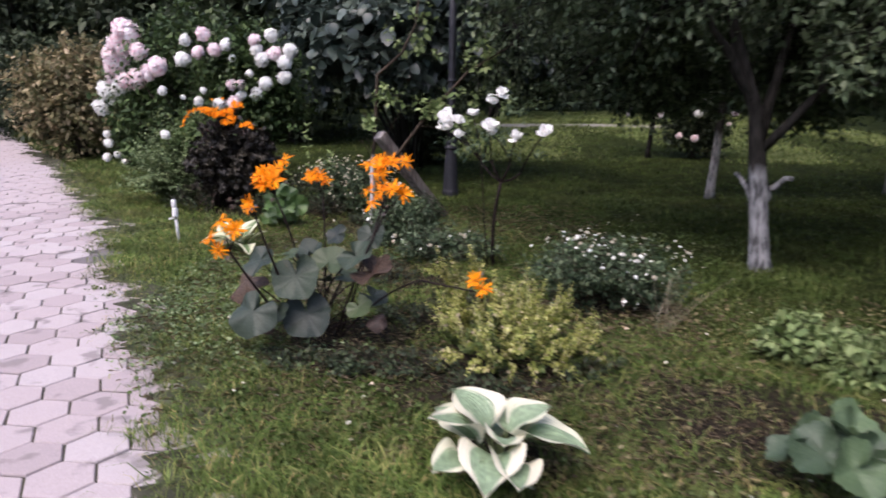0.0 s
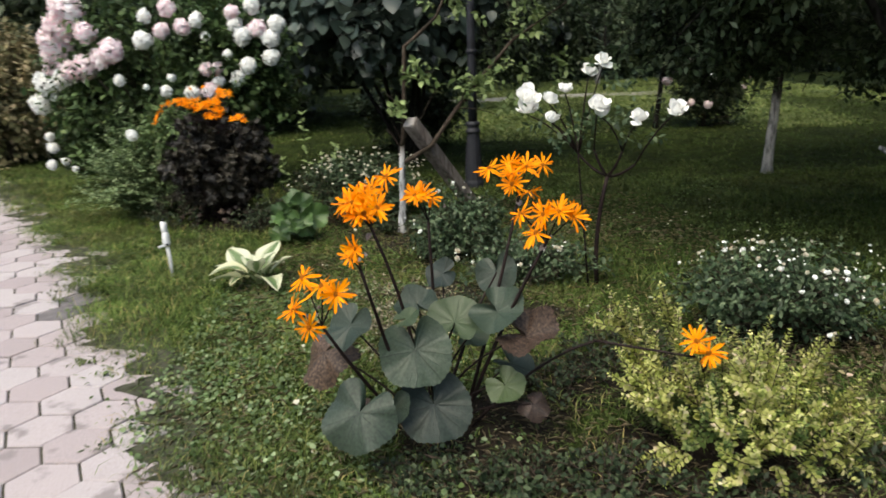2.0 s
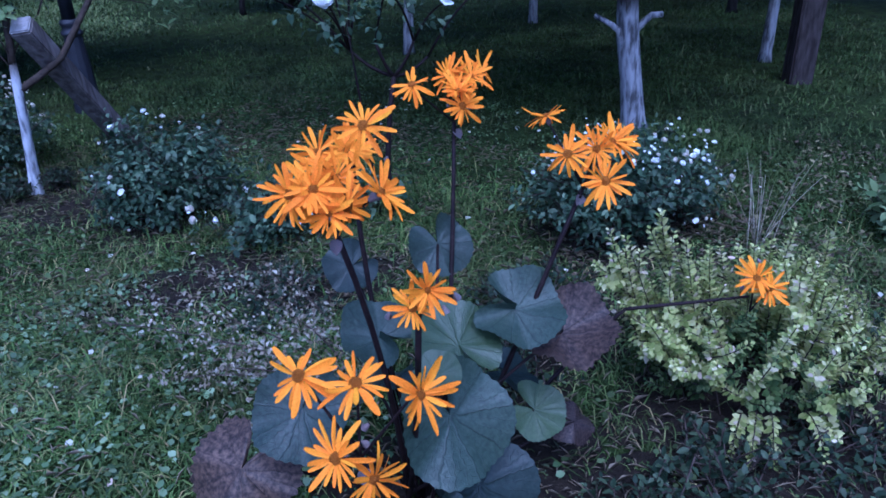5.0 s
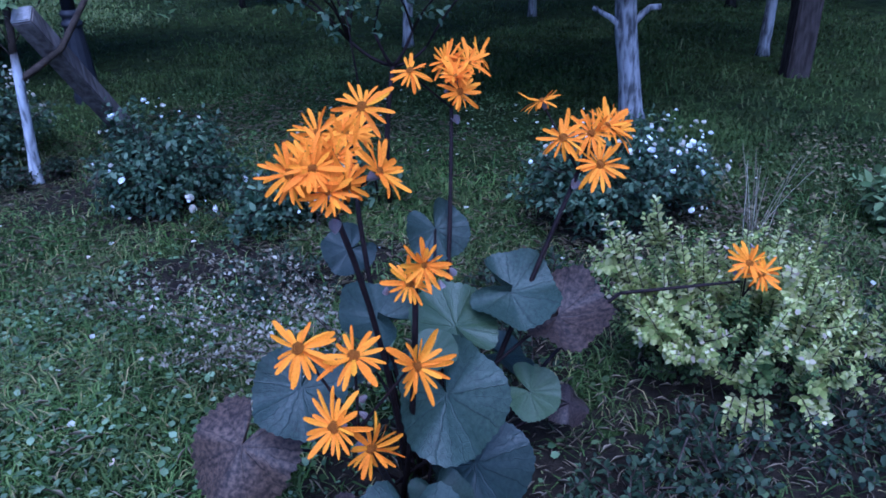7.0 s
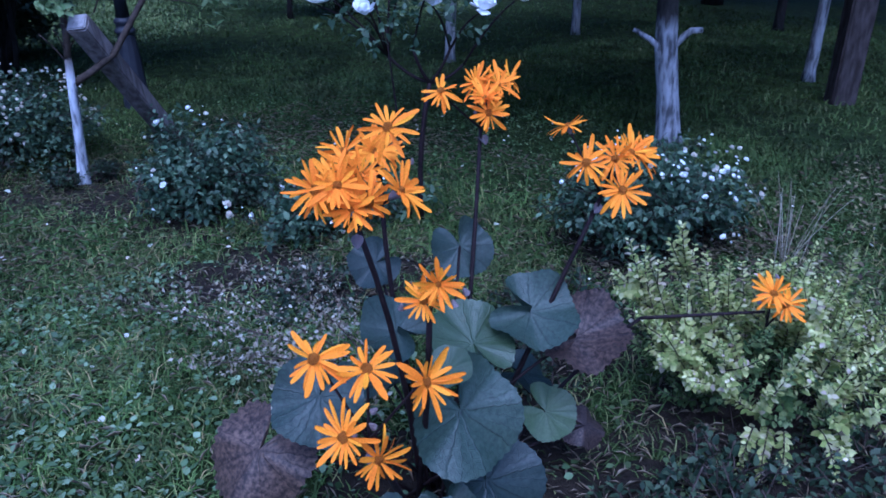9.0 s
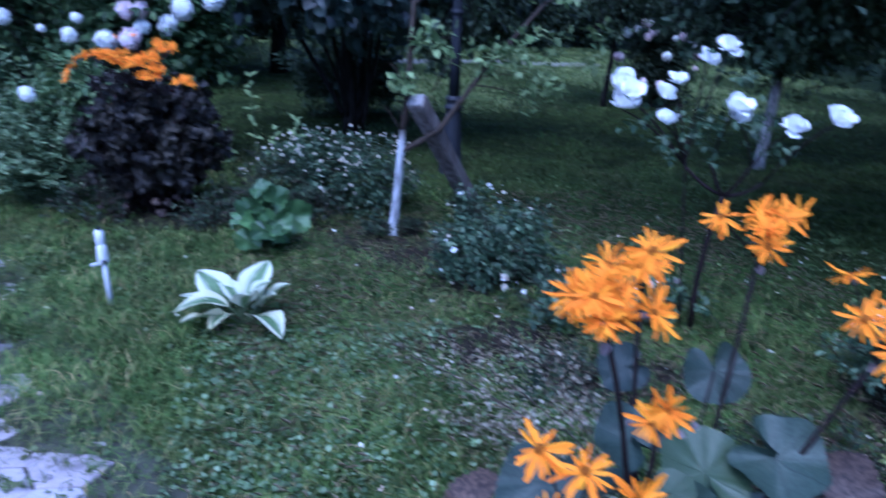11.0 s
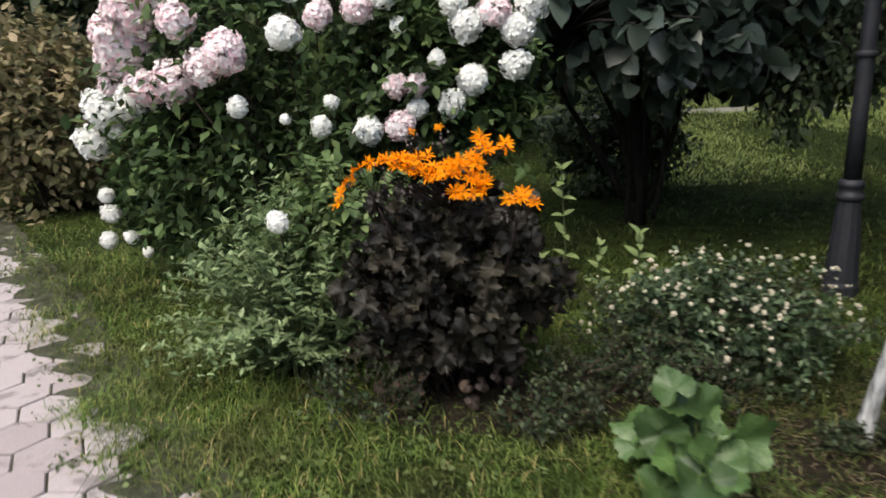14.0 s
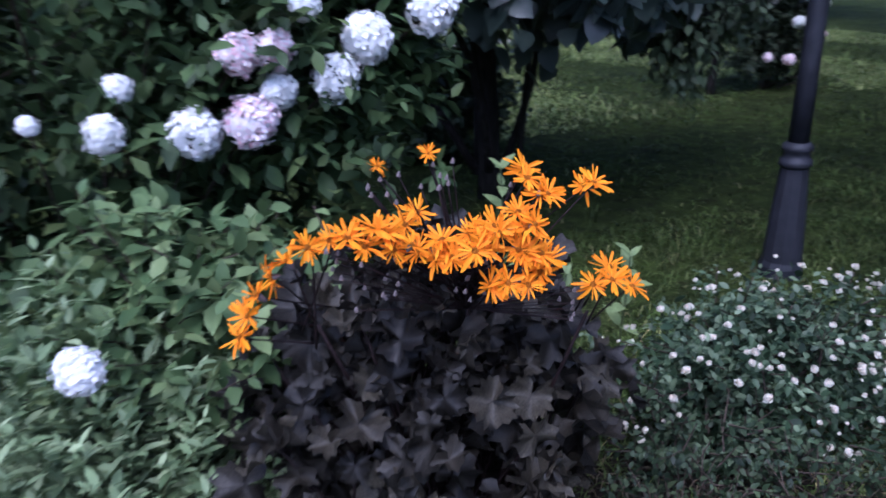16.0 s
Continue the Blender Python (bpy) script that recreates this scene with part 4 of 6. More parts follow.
HOSTA_LEAF = [blade_leaf("leaf", M_HOSTA, w, c, 0.16, 0.03, 23 + k) for k, (w, c) in enumerate(((0.62, 0.45), (0.68, 0.75), (0.56, 0.3)))]
HOSTA_LEAF2 = [blade_leaf("leaf", M_HOSTA2, w, c, 0.2, 0.07, 27 + k) for k, (w, c) in enumerate(((0.80, 0.45), (0.88, 0.7)))]


def stalk(parent, a, b, radius, mat=None, sag=0.0, side=(0, 0, 0), name="stem", sides=6):
    return part(name, Build().tube(bend(a, b, sag, side, 7), np.linspace(radius, radius * .7, 7), sides).mesh(name, mat or M_STEM), parent)


# ---------------- ligularia with orange daisies ----------------
def make_ligularia():
    root = (-0.74, 4.04, 0.0)
    e = thing("ligularia", root, "orange ligularia daisies above large round dark leaves", "flowering plant")
    front = Vector((-0.45, -0.72, 0.5))
    heads = {
        "front": [(-1.11, 3.718, .732), (-1.056, 3.627, .735), (-1.198, 3.65, .68), (-1.175, 3.775, .75), (-1.15, 3.63, .625)],
        "lone": [(-.985, 3.685, .866), (-1.005, 3.70, .835)],
        "tall": [(-.913, 3.892, .952), (-1.0, 4.03, .93), (-.96, 4.0, .985), (-1.03, 4.0, .95), (-.985, 3.95, .915), (-.872, 3.985, 1.045), (-1.0, 3.97, .96), (-.945, 3.98, .965), (-.96, 3.93, .93), (-.93, 4.06, .99)],
        "far": [(-.735, 4.235, .91), (-.70, 4.26, .90), (-.765, 4.21, .925)],
        "back": [(-.367, 4.26, .94), (-.445, 4.365, .992), (-.37, 4.31, 1.01), (-.365, 4.28, .975), (-.225, 4.335, 1.0), (-.30, 4.30, 1.0)],
        "right": [(-.364, 3.805, .853), (-.403, 3.883, .906), (-.325, 3.865, .905), (-.215, 3.885, .885), (-.35, 3.995, .96), (-.27, 3.865, .91)],
        "side": [(.18, 3.67, .465), (.215, 3.645, .43)],
    }
    feet = {"front": (-0.82, 3.98, 0.0), "lone": (-0.80, 4.02, 0.0), "tall": (-0.76, 4.05, 0.0), "far": (-0.70, 4.1, 0.0), "back": (-0.6, 4.1, 0.0), "right": (-0.62, 4.02, 0.0), "side": (-0.6, 3.98, 0.0)}
    r = np.random.default_rng(5)
    i = 0
    for key, places in heads.items():
        c = np.mean(np.array(places), 0)
        knot = c + np.array([0.02, 0.03, -0.11 if key != "lone" else -0.07])
        if key == "side":
            stalk(e, feet[key], (-0.12, 3.88, 0.40), 0.007, side=(0, 0, 0.06))
            stalk(e, (-0.12, 3.88, 0.40), knot + np.array([-0.03, 0, 0.06]), 0.006)
        else:
            stalk(e, feet[key], knot, 0.0085, side=(*(r.normal(0, 0.02, 2)), 0.02))
        for k, p in enumerate(places):
            rad = (0.064, 0.061, 0.057, 0.062, 0.053)[k % 5]
            if key == "lone":
                rad *= 0.74
            n = front * (0.45 if key == "far" else 1.0) + Vector((0, 0, 0.5 if key == "far" else 0.1)) + Vector(r.normal(0, 0.34, 3)) + Vector(np.array(p) - c) * 4.5
            daisy(e, p, n, rad, i)
            stalk(e, knot, np.array(p) - np.array(n.normalized()) * 0.012, 0.0032, name="pedicel", sides=5)
            i += 1
        for k in range(3):
            q = knot + r.normal(0, 0.035, 3) + np.array([0, 0, 0.06])
            m = facing(q, (r.normal(0, .5), r.normal(0, .5), 1), 0, 0.03)
            part("bud", BUD, e, m, "closed mauve bud")
        if key in ("tall", "back", "front", "right"):
            part("bract", T_BRACT, e, leaf_pose(knot - np.array([0, 0, .02]), (-.3, -.6, .6), (r.normal(0, .6), -.3, -.6), 0.036), "mauve folded bract leaf")
    leaves = [  # middle, normal, tip, radius, kind
        ((-.80, 3.83, .415), (-.08, -.82, .52), (.1, -.5, -.75), .136, 0),
        ((-.475, 3.945, .51), (-.30, -.5, .8), (.55, -.6, -.3), .108, 1),
        ((-.46, 3.89, .23), (-.25, -.55, .75), (.45, -.7, -.4), .078, 5),
        ((-.74, 3.80, .205), (-.02, -.78, .58), (.2, -.6, -.7), .138, 0),
        ((-1.02, 3.70, .25), (-.2, -.72, .66), (-.45, -.55, -.6), .135, 2),
        ((-1.05, 4.03, .455), (-.5, -.5, .7), (-.6, -.4, -.55), .104, 0),
        ((-.43, 4.29, .55), (-.3, -.75, .55), (.0, -.6, -.7), .092, 3),
        ((-.64, 4.00, .475), (-.1, -.5, .85), (.1, .5, .3), .11, 5),
        ((-.825, 3.85, .55), (-.3, -.3, .9), (.5, .1, .1), .05, 5),
        ((-.78, 4.13, .49), (-.2, -.4, .9), (-.3, .6, .2), .09, 1),
        ((-.66, 4.40, .53), (-.4, -.6, .7), (-.7, .1, -.2), .075, 3),
        ((-.89, 3.77, .23), (-.35, -.6, .7), (-.1, -.6, -.6), .07, 1),
        ((-.40, 4.05, .24), (.3, -.3, .8), (.6, -.3, -.3), .09, 3),
        ((-.76, 4.18, .30), (0, .4, .9), (0, .7, -.3), .11, 3),
        ((-.57, 4.12, .36), (.1, -.3, .9), (.5, .3, -.1), .085, 5),
        ((-.375, 3.875, .435), (-.22, -.42, .88), (.8, -.45, -.15), .118, 6),
        ((-1.17, 4.12, .31), (-.45, -.45, .75), (-.75, -.25, -.45), .128, 7),
        ((-.36, 3.84, .17), (-.1, -.5, .7), (.6, -.3, -.6), .06, 7),
        ((-1.0, 3.92, .13), (-.4, -.6, .5), (-.4, -.3, -.8), .07, 7),
    ]
    kinds = [LIG_LEAF[0], LIG_LEAF[1], LIG_LEAF[2], LIG_LEAF[0], LIG_LEAF[1], LIG_YOUNG, LIG_BROWN[0], LIG_BROWN[1]]
    for k, (at, n, tip, rad, kind) in enumerate(leaves):
        way = (Vector(tip) - Vector(n) * (Vector(tip).dot(Vector(n)) / Vector(n).length_squared)).normalized()
        at = Vector(at) - way * rad * 0.12
        part("leaf", kinds[kind], e, leaf_pose(at, n, tip, rad), "withered purple-brown leaf" if kind > 5 else "")
        foot = np.array(root) + np.array([*r.normal(0, 0.05, 2), 0])
        stalk(e, foot, np.array(at) - np.array(n) * 0.003, 0.0055, side=(*(r.normal(0, .02, 2)), 0.05), name="leaf_stalk")


T_BRACT = blade_leaf("bract", M_BUD, 0.7, 0.1, 0.35, 0.0, 33, 5, 4)


# ---------------- hostas and round-leaved plants ----------------
def rosette(name, at, label, meshes, leaves, size, seed, stalk_mat, category="plant", lift=0.07, rise=(0.35, 1.0), flip=False):
    """Leaves on short stalks round a middle."""
    r = np.random.default_rng(seed)
    e = thing(name, at, label, category)
    for k in range(leaves):
        a = k * 2.4 + r.normal(0, 0.2)
        f = (k + 0.5) / leaves
        up = rise[1] * (1 - f) + rise[0] * f
        d = Vector((math.cos(a), math.sin(a), up))
        p = np.array(at) + np.array([math.cos(a), math.sin(a), 0]) * (0.03 + 0.09 * f) * size / 0.22 + np.array([0, 0, lift * (1.6 - f)])
        n = Vector((-math.cos(a) * up, -math.sin(a) * up, 1.0))
        n += Vector((r.normal(0, .28), r.normal(0, .28), 0))
        if flip:  # round leaves stand out on longer stalks and face outward
            p = p + np.array([math.cos(a), math.sin(a), 0]) * 0.10 * (0.3 + f) + np.array([0, 0, 0.05 * r.normal()])
            n = Vector((math.cos(a) * .45, math.sin(a) * .3 - .45, 0.75)) + Vector(r.normal(0, .32, 3))
            d = Vector((math.cos(a), math.sin(a), 0.55))
        part("leaf", meshes[k % len(meshes)], e, leaf_pose(p, n, d, size * r.uniform(0.7, 1.15)))
        stalk(e, np.array(at) + np.array([*r.normal(0, .01, 2), -0.01]), p, 0.006, stalk_mat, name="leaf_stalk", sides=5)
    return e


# ---------------- dark purple ligularia ----------------
def make_purple_bush():
    e = thing("purple_ligularia", (-2.35, 8.02, 0), "dark purple-leaved ligularia bush crowned with orange daisies", "flowering plant")
    r = np.random.default_rng(31)
    c = np.array([-2.36, 8.05, 0.44])
    dirs = unit(r.normal(size=(640, 3)))
    dirs[:, 2] = np.where(dirs[:, 2] < -0.6, -dirs[:, 2], dirs[:, 2])
    uneven = np.clip(lump(dirs, 4, 0.42, 2.6), 0.6, 1.12)
    for k, (d, f) in enumerate(zip(dirs, uneven)):
        p = c + d * np.array([0.48, 0.40, 0.50]) * f * (0.5 + 0.5 * r.random() ** 0.6)
        low = min(1.0, max(0.0, p[2] / 0.45))
        p[:2] = c[:2] + (p[:2] - c[:2]) * (0.70 + 0.30 * low)
        if p[2] < 0.07 or (p[2] < 0.24 and r.random() < 0.5):
            continue
        n = Vector(d) * 0.4 + Vector((0, -0.25, 0.45)) + Vector(r.normal(0, 0.6, 3))
        size = (0.030 + 0.030 * r.random()) * (1.6 - 0.7 * min(1, p[2] / 0.75))
        part("leaf", PUR_LEAF[k % 4], e, leaf_pose(p, n, Vector(d) + Vector((0, 0, -.5)) + Vector(r.normal(0, .5, 3)), size))
        if k % 4 == 0:
            stalk(e, (-2.36 + r.normal(0, .13), 8.02 + r.normal(0, .09), 0), p, 0.0045, name="leaf_stalk", sides=4)
    for k in range(16):
        a = r.uniform(3.3, 6.1)
        p = (-2.36 + .40 * math.cos(a) * r.uniform(.6, 1.05), 8.05 + .34 * math.sin(a), r.uniform(.05, .2))
        part("leaf", LIG_BROWN[k % 2], e, leaf_pose(p, (math.cos(a), -.5, .5), (math.cos(a) + r.normal(0, .5), -.2, -.6 + r.normal(0, .4)), r.uniform(.018, .036)), "withered red-brown leaf")
    arc = [(-2.82, 7.84, 0.92), (-2.80, 7.84, 0.96), (-2.78, 7.83, 1.0), (-2.75, 7.83, 1.03), (-2.72, 7.82, 1.06), (-2.68, 7.82, 1.08), (-2.64, 7.81, 1.09)]
    crown = [(-2.54, 7.79, 1.09), (-2.49, 7.82, 1.09), (-2.51, 7.9, 1.19), (-2.40, 7.9, 1.20), (-2.42, 7.77, 1.04), (-2.38, 7.76, 1.07), (-2.33, 7.75, 1.08), (-2.28, 7.75, 1.10),
             (-2.24, 7.80, 1.17), (-2.22, 7.74, 1.13), (-2.15, 7.72, 1.14), (-2.29, 7.73, 1.03), (-2.23, 7.72, 1.0), (-2.32, 7.72, 0.97), (-2.28, 7.71, 0.96), (-2.36, 7.74, 1.05), (-2.26, 7.72, 1.08), (-2.45, 7.85, 1.10)]
    crown += [(x + r.normal(0, .018), y + r.normal(0, .02), z + r.normal(0, .014)) for x, y, z in crown[4:16]]
    crown += [(-2.61, 7.8, 1.09), (-2.58, 7.79, 1.07), (-2.53, 7.78, 1.06), (-2.48, 7.78, 1.045), (-2.45, 7.77, 1.03), (-2.5, 7.76, 1.07), (-2.56, 7.8, 1.1), (-2.43, 7.78, 1.06)]
    low = [(-2.14, 7.69, 0.94), (-2.10, 7.68, 0.945), (-2.05, 7.68, 0.92), (-2.08, 7.72, 0.955)]
    i = 0
    for group, knot, lean in ((arc, (-2.66, 7.9, 0.88), (-0.6, -0.4, 0.5)), (crown, (-2.34, 7.85, 0.92), (-0.05, -0.65, 0.65)), (low, (-2.1, 7.76, 0.84), (0.1, -0.7, 0.55))):
        stalk(e, (-2.36 + r.normal(0, .06), 8.02, 0), knot, 0.006)
        for p in group:
            daisy(e, p, Vector(lean) + Vector(r.normal(0, 0.25, 3)), r.uniform(0.037, 0.046) * (0.6 if p[2] > 1.18 else 1.0), i, SMALL_DAISY)
            stalk(e, np.array(knot) + r.normal(0, .02, 3), np.array(p) - np.array(lean) * 0.015, 0.0026, name="pedicel", sides=4)
            i += 1
    knots = [(-2.51, 7.88, 1.13), (-2.40, 7.88, 1.15), (-2.53, 7.80, .99), (-2.36, 7.80, .95), (-2.22, 7.80, 1.12), (-2.15, 7.74, .87), (-2.62, 7.82, 1.02)]
    for k in range(56):
        q = np.array(knots[k % 7]) + r.normal(0, .022, 3)
        part("bud", BUD, e, facing(q, (0, -.3, 1), 0, 0.022), "brown closed bud")
        stalk(e, (-2.34, 7.86, 0.86), q, 0.002, name="pedicel", sides=4)


# ---------------- hydrangea ----------------
def make_hydrangea():
    e = shrub("hydrangea", (-3.2, 9.75, 0), "large hydrangea bush with white and pink flower heads", (-3.15, 9.65, 1.15), (1.35, 0.85, 1.15), 1250, 9, 0.11, T_MID, M_HYD, 51, stems=26, stem_r=0.012, twig=0.4, low=-0.95, lumpy=0.22, category="shrub")
    arch = [(-4.12, 9.45, 1.76, .15, 1), (-4.19, 9.51, 1.6, .16, 1), (-3.78, 9.18, 1.7, .10, 1), (-4.31, 9.61, 1.49, .10, 1), (-3.48, 8.94, 1.52, .11, 1), (-3.63, 9.06, 1.44, .09, 1),
            (-3.84, 9.23, 1.37, .12, 1), (-4.05, 9.4, 1.33, .105, 1), (-4.36, 9.65, 1.36, .08, 1), (-4.42, 9.69, 1.2, .13, 0), (-4.21, 9.53, 1.26, .11, 0), (-4.62, 9.86, .98, .105, 0), (-4.4, 9.68, 1.08, .06, 0), (-4.0, 9.4, 1.92, .15, 1)]
    low = [(-4.59, 9.84, .63, .053, 0), (-4.56, 9.81, .51, .059, 0), (-4.63, 9.87, .31, .06, 0), (-4.4, 9.68, .37, .042, 0), (-4.26, 9.56, .3, .036, 0), (-3.12, 8.1, .79, .047, 0)]
    middle = [(-3.16, 8.92, 1.61, .09, 0), (-2.98, 8.92, 1.69, .068, 1), (-2.77, 8.92, 1.72, .076, 1), (-2.63, 8.91, 1.78, .067, 0), (-2.56, 8.91, 1.63, .046, 0), (-3.44, 8.93, 1.24, .052, 0), (-3.19, 8.92, 1.17, .03, 0),
              (-3.0, 8.92, 1.12, .056, 0), (-2.94, 8.92, 1.25, .043, 0), (-3.12, 8.92, 1.83, .06, 0), (-2.75, 8.92, 1.09, .08, 0), (-2.58, 8.91, 1.11, .076, 1), (-2.9, 8.95, 1.9, .08, 1)]
    right = [(-2.27, 8.91, 1.73, .067, 0), (-2.29, 8.91, 1.84, .07, 1), (-2.21, 8.91, 1.62, .084, 0), (-2.06, 8.9, 1.68, .084, 1), (-1.94, 8.9, 1.59, .083, 0), (-1.87, 8.9, 1.72, .084, 0), (-1.95, 8.9, 1.41, .075, 0),
             (-2.18, 8.91, 1.34, .084, 0), (-2.29, 8.91, 1.22, .071, 0), (-2.59, 8.91, 1.32, .063, 1), (-2.48, 8.91, 1.32, .059, 1), (-2.48, 8.91, 1.2, .059, 0), (-2.37, 8.91, 1.45, .046, 0), (-2.1, 8.95, 1.9, .08, 0)]
    r = np.random.default_rng(53)
    for k, (x, y, z, rad, pink) in enumerate(arch + low + middle + right):
        n = (x + 3.2 + r.normal(0, .3), -0.5 + r.normal(0, .2), 0.9)
        part("flower_head", (HEAD_P if pink else HEAD_W)[k % 2], e, facing((x, y, z), n, 50.0 * k, rad * 1.04), "pink-tinged flower head" if pink else "")
        back = np.array([x * 0.6 - 3.2 * 0.4, y + 0.45, max(0.2, z - 0.5)])
        stalk(e, back, (x, y, z), 0.006, M_TWIG, name="flower_stem", sides=5)
    # leafy shoots behind the flowers on the outer side
    v, t, a, b = twigs(55, (-4.05, 10.05, 0.95), (0.5, 0.42, 0.8), 380, 9, 0.10, T_OVAL, lumpy=0.25, low=-0.95, twig=0.35)
    v2, t2, a2, b2 = twigs(56, (-2.35, 9.15, 1.35), (0.6, 0.4, 0.7), 420, 9, 0.10, T_OVAL, lumpy=0.25, twig=0.35)
    v3, t3, a3, b3 = twigs(57, (-4.4, 9.98, 0.5), (0.25, 0.22, 0.42), 80, 8, 0.085, T_OVAL, lumpy=0.25, twig=0.25)
    part("foliage", Build().add(v, t).add(v2, t2).add(v3, t3).mesh("side_foliage", M_HYD), e, kind="stuff")


# ---------------- small white roses on low bushes ----------------
def rose_bush(at, centre, radii, count, blooms, seed, label, size=0.02, leaf=0.035, tinies=None):
    e = shrub("rose_bush", at, label, centre, radii, int(count * 1.35), 8, leaf * 1.2, T_OVAL, M_ROSEL, seed, stems=14, stem_r=0.005, twig=0.2, low=-0.8, lumpy=0.3, category="rose bush", group="low white rose bushes")
    r = np.random.default_rng(seed + 5)
    for k in range(blooms):
        if k % 4 == 0:
            mid = unit(r.normal(size=3) + np.array([0, -0.4, 0.7]))
        d = unit(mid + r.normal(0, 0.12, 3))
        p = np.array(centre) + d * np.array(radii) * r.uniform(0.85, 1.12)
        if p[2] < 0.03:
            continue
        part("bloom", (tinies or (TINY, TINY2, TINY3))[k % 3], e, facing(p, d + np.array([0, 0, .5]), 40 * k, size * r.uniform(0.3, 0.95)))
    return e


# ---------------- trees ----------------
def limb(w, a, b, r0, r1, seed, wob=0.04, n=8, sides=8):
    r = np.random.default_rng(seed)
    pts = bend(a, b, 0, (*(r.normal(0, wob, 2)), wob), n)
    pts[1:-1] += r.normal(0, wob * 0.25, (n - 2, 3))
    w.tube(pts, np.linspace(r0, r1, n), sides)
    return pts


def make_tree(name, at, label, trunk, limbs, blobs, leaf, tpl, leaf_m, bark_m, seed, group="", per=9, twig=0.45, hang=0.15):
    """trunk: points and radii; limbs: (start, end, r0, r1); blobs: (centre, radii, twigs)."""
    e = thing(name, at, label, "tree", group)
    w = Build()
    pts = np.array([p[:3] for p in trunk], float)
    w.tube(pts, [p[3] for p in trunk], 12)
    part("trunk", w.mesh("trunk", bark_m), e, Matrix.Identity(4))
    w = Build()
    for k, (a, b, r0, r1) in enumerate(limbs):
        lw = Build()
        limb(lw, a, b, r0, r1, seed + k)
        part("limb", lw.mesh("limb", bark_m), e)
    leaves = Build()
    tops = [np.array(l[1]) for l in limbs] + [pts[-1]]
    r = np.random.default_rng(seed + 99)
    for k, (c, rad, count) in enumerate(blobs):
        v, t, a, b = twigs(seed + 10 + k, c, rad, count, per, leaf, tpl, up=0.0, low=-1.0, twig=twig, lumpy=0.35, hang=hang, inner=0.35)
        leaves.add(v, t)
        src = min(tops, key=lambda q: float(np.linalg.norm(q - np.array(c))))
        for i in r.choice(len(a), min(26, len(a)), replace=False):
            w.tube(bend(src, a[i], 0.05, n=5), np.linspace(0.014, 0.004, 5), 4, False)
        for i in r.choice(len(a), min(120, len(a)), replace=False):
            w.tube([a[i], b[i]], (0.004, 0.002), 3, False)
    if blobs:
        part("twig_tangle", w.mesh("twig_tangle", M_BARK), e, kind="stuff")
        part("crown", leaves.mesh("crown", leaf_m), e, kind="stuff")
    return e


# ---------------- trees of the orchard ----------------
make_tree("apple_tree", (2.53, 5.68, 0), "apple tree with limewashed forked trunk and dark crown",
          [(2.56, 5.66, -.05, .11), (2.54, 5.67, .08, .083), (2.52, 5.70, .35, .071), (2.50, 5.74, .62, .074), (2.46, 5.74, .9, .066), (2.40, 5.72, 1.25, .055), (2.2, 5.75, 1.8, .045), (2.0, 5.8, 2.5, .02)],
          [((2.5, 5.74, .46), (2.38, 5.92, .74), .028, .016), ((2.51, 5.74, .45), (2.70, 5.62, .74), .034, .020), ((2.46, 5.74, .92), (3.3, 5.3, 2.2), .04, .012),
           ((2.45, 5.74, .95), (2.75, 6.0, 2.1), .05, .02), ((2.4, 5.72, 1.25), (1.7, 5.4, 2.2), .035, .015), ((2.4, 5.72, 1.2), (2.0, 6.4, 2.2), .035, .015)],
          # The highest blobs are unseen crown, added to shade the lawn beneath.
          [((2.35, 6.0, 2.3), (1.4, 1.2, .8), 620), ((1.6, 6.6, 2.0), (.8, .7, .65), 340), ((3.3, 5.7, 2.1), (.9, .9, .8), 360), ((2.2, 7.2, 1.7), (.8, .6, .6), 300), ((3.4, 6.9, 1.65), (.9, .7, .65), 340), ((2.4, 6.2, 3.4), (2.2, 1.8, .8), 380), ((1.0, 6.7, 2.35), (.9, .9, .6), 300), ((1.1, 5.3, 2.75), (.9, .9, .45), 260), ((.7, 7.8, 2.3), (.9, .8, .7), 150), ((1.9, 6.9, 1.5), (.7, .5, .36), 200), ((3.0, 6.4, 1.45), (.7, .6, .36), 220), ((3.0, 5.2, 1.6), (.6, .5, .36), 160), ((1.5, 5.9, 1.95), (.6, .5, .4), 160), ((2.15, 7.35, 1.3), (.7, .5, .42), 170), ((1.5, 7.3, 1.45), (.55, .45, .36), 120), ((3.5, 7.3, 1.3), (.9, .6, .42), 190), ((4.4, 6.6, 1.7), (.8, .7, .6), 200)],
          0.085, T_MID, M_APPLE, M_WASH, 101, "orchard trees")


def slim_tree(at, label, seed, lean=(0, 0), crown=2.3, size=1.0, bark=None, count=420, low=1.15):
    x, y = at
    make_tree("orchard_tree", (x, y, 0), label,
              [(x, y, -.05, .075 * size), (x, y, .1, .056 * size), (x + lean[0] * .5, y + lean[1] * .5, .6, .05 * size), (x + lean[0], y + lean[1], 1.2, .043 * size), (x + lean[0], y + lean[1], 2.4, .03)],
              [((x + lean[0], y + lean[1], 1.1), (x + .7, y + .2, 2.2), .035, .012), ((x + lean[0], y + lean[1], 1.2), (x - .7, y - .1, 2.3), .035, .012)],
              # The third blob is an out-of-view upper crown, added to block sky light.
              [((x, y, crown), (1.5 * size, 1.4 * size, crown - low), count), ((x + .8, y - .3, crown - .4), (.9, .8, .8), count // 2), ((x, y, crown + 1.6), (2.2 * size, 2.0 * size, 1.0), count)],
              0.11, T_CHEAP, M_APPLE, bark or M_WASH, seed, "orchard trees")


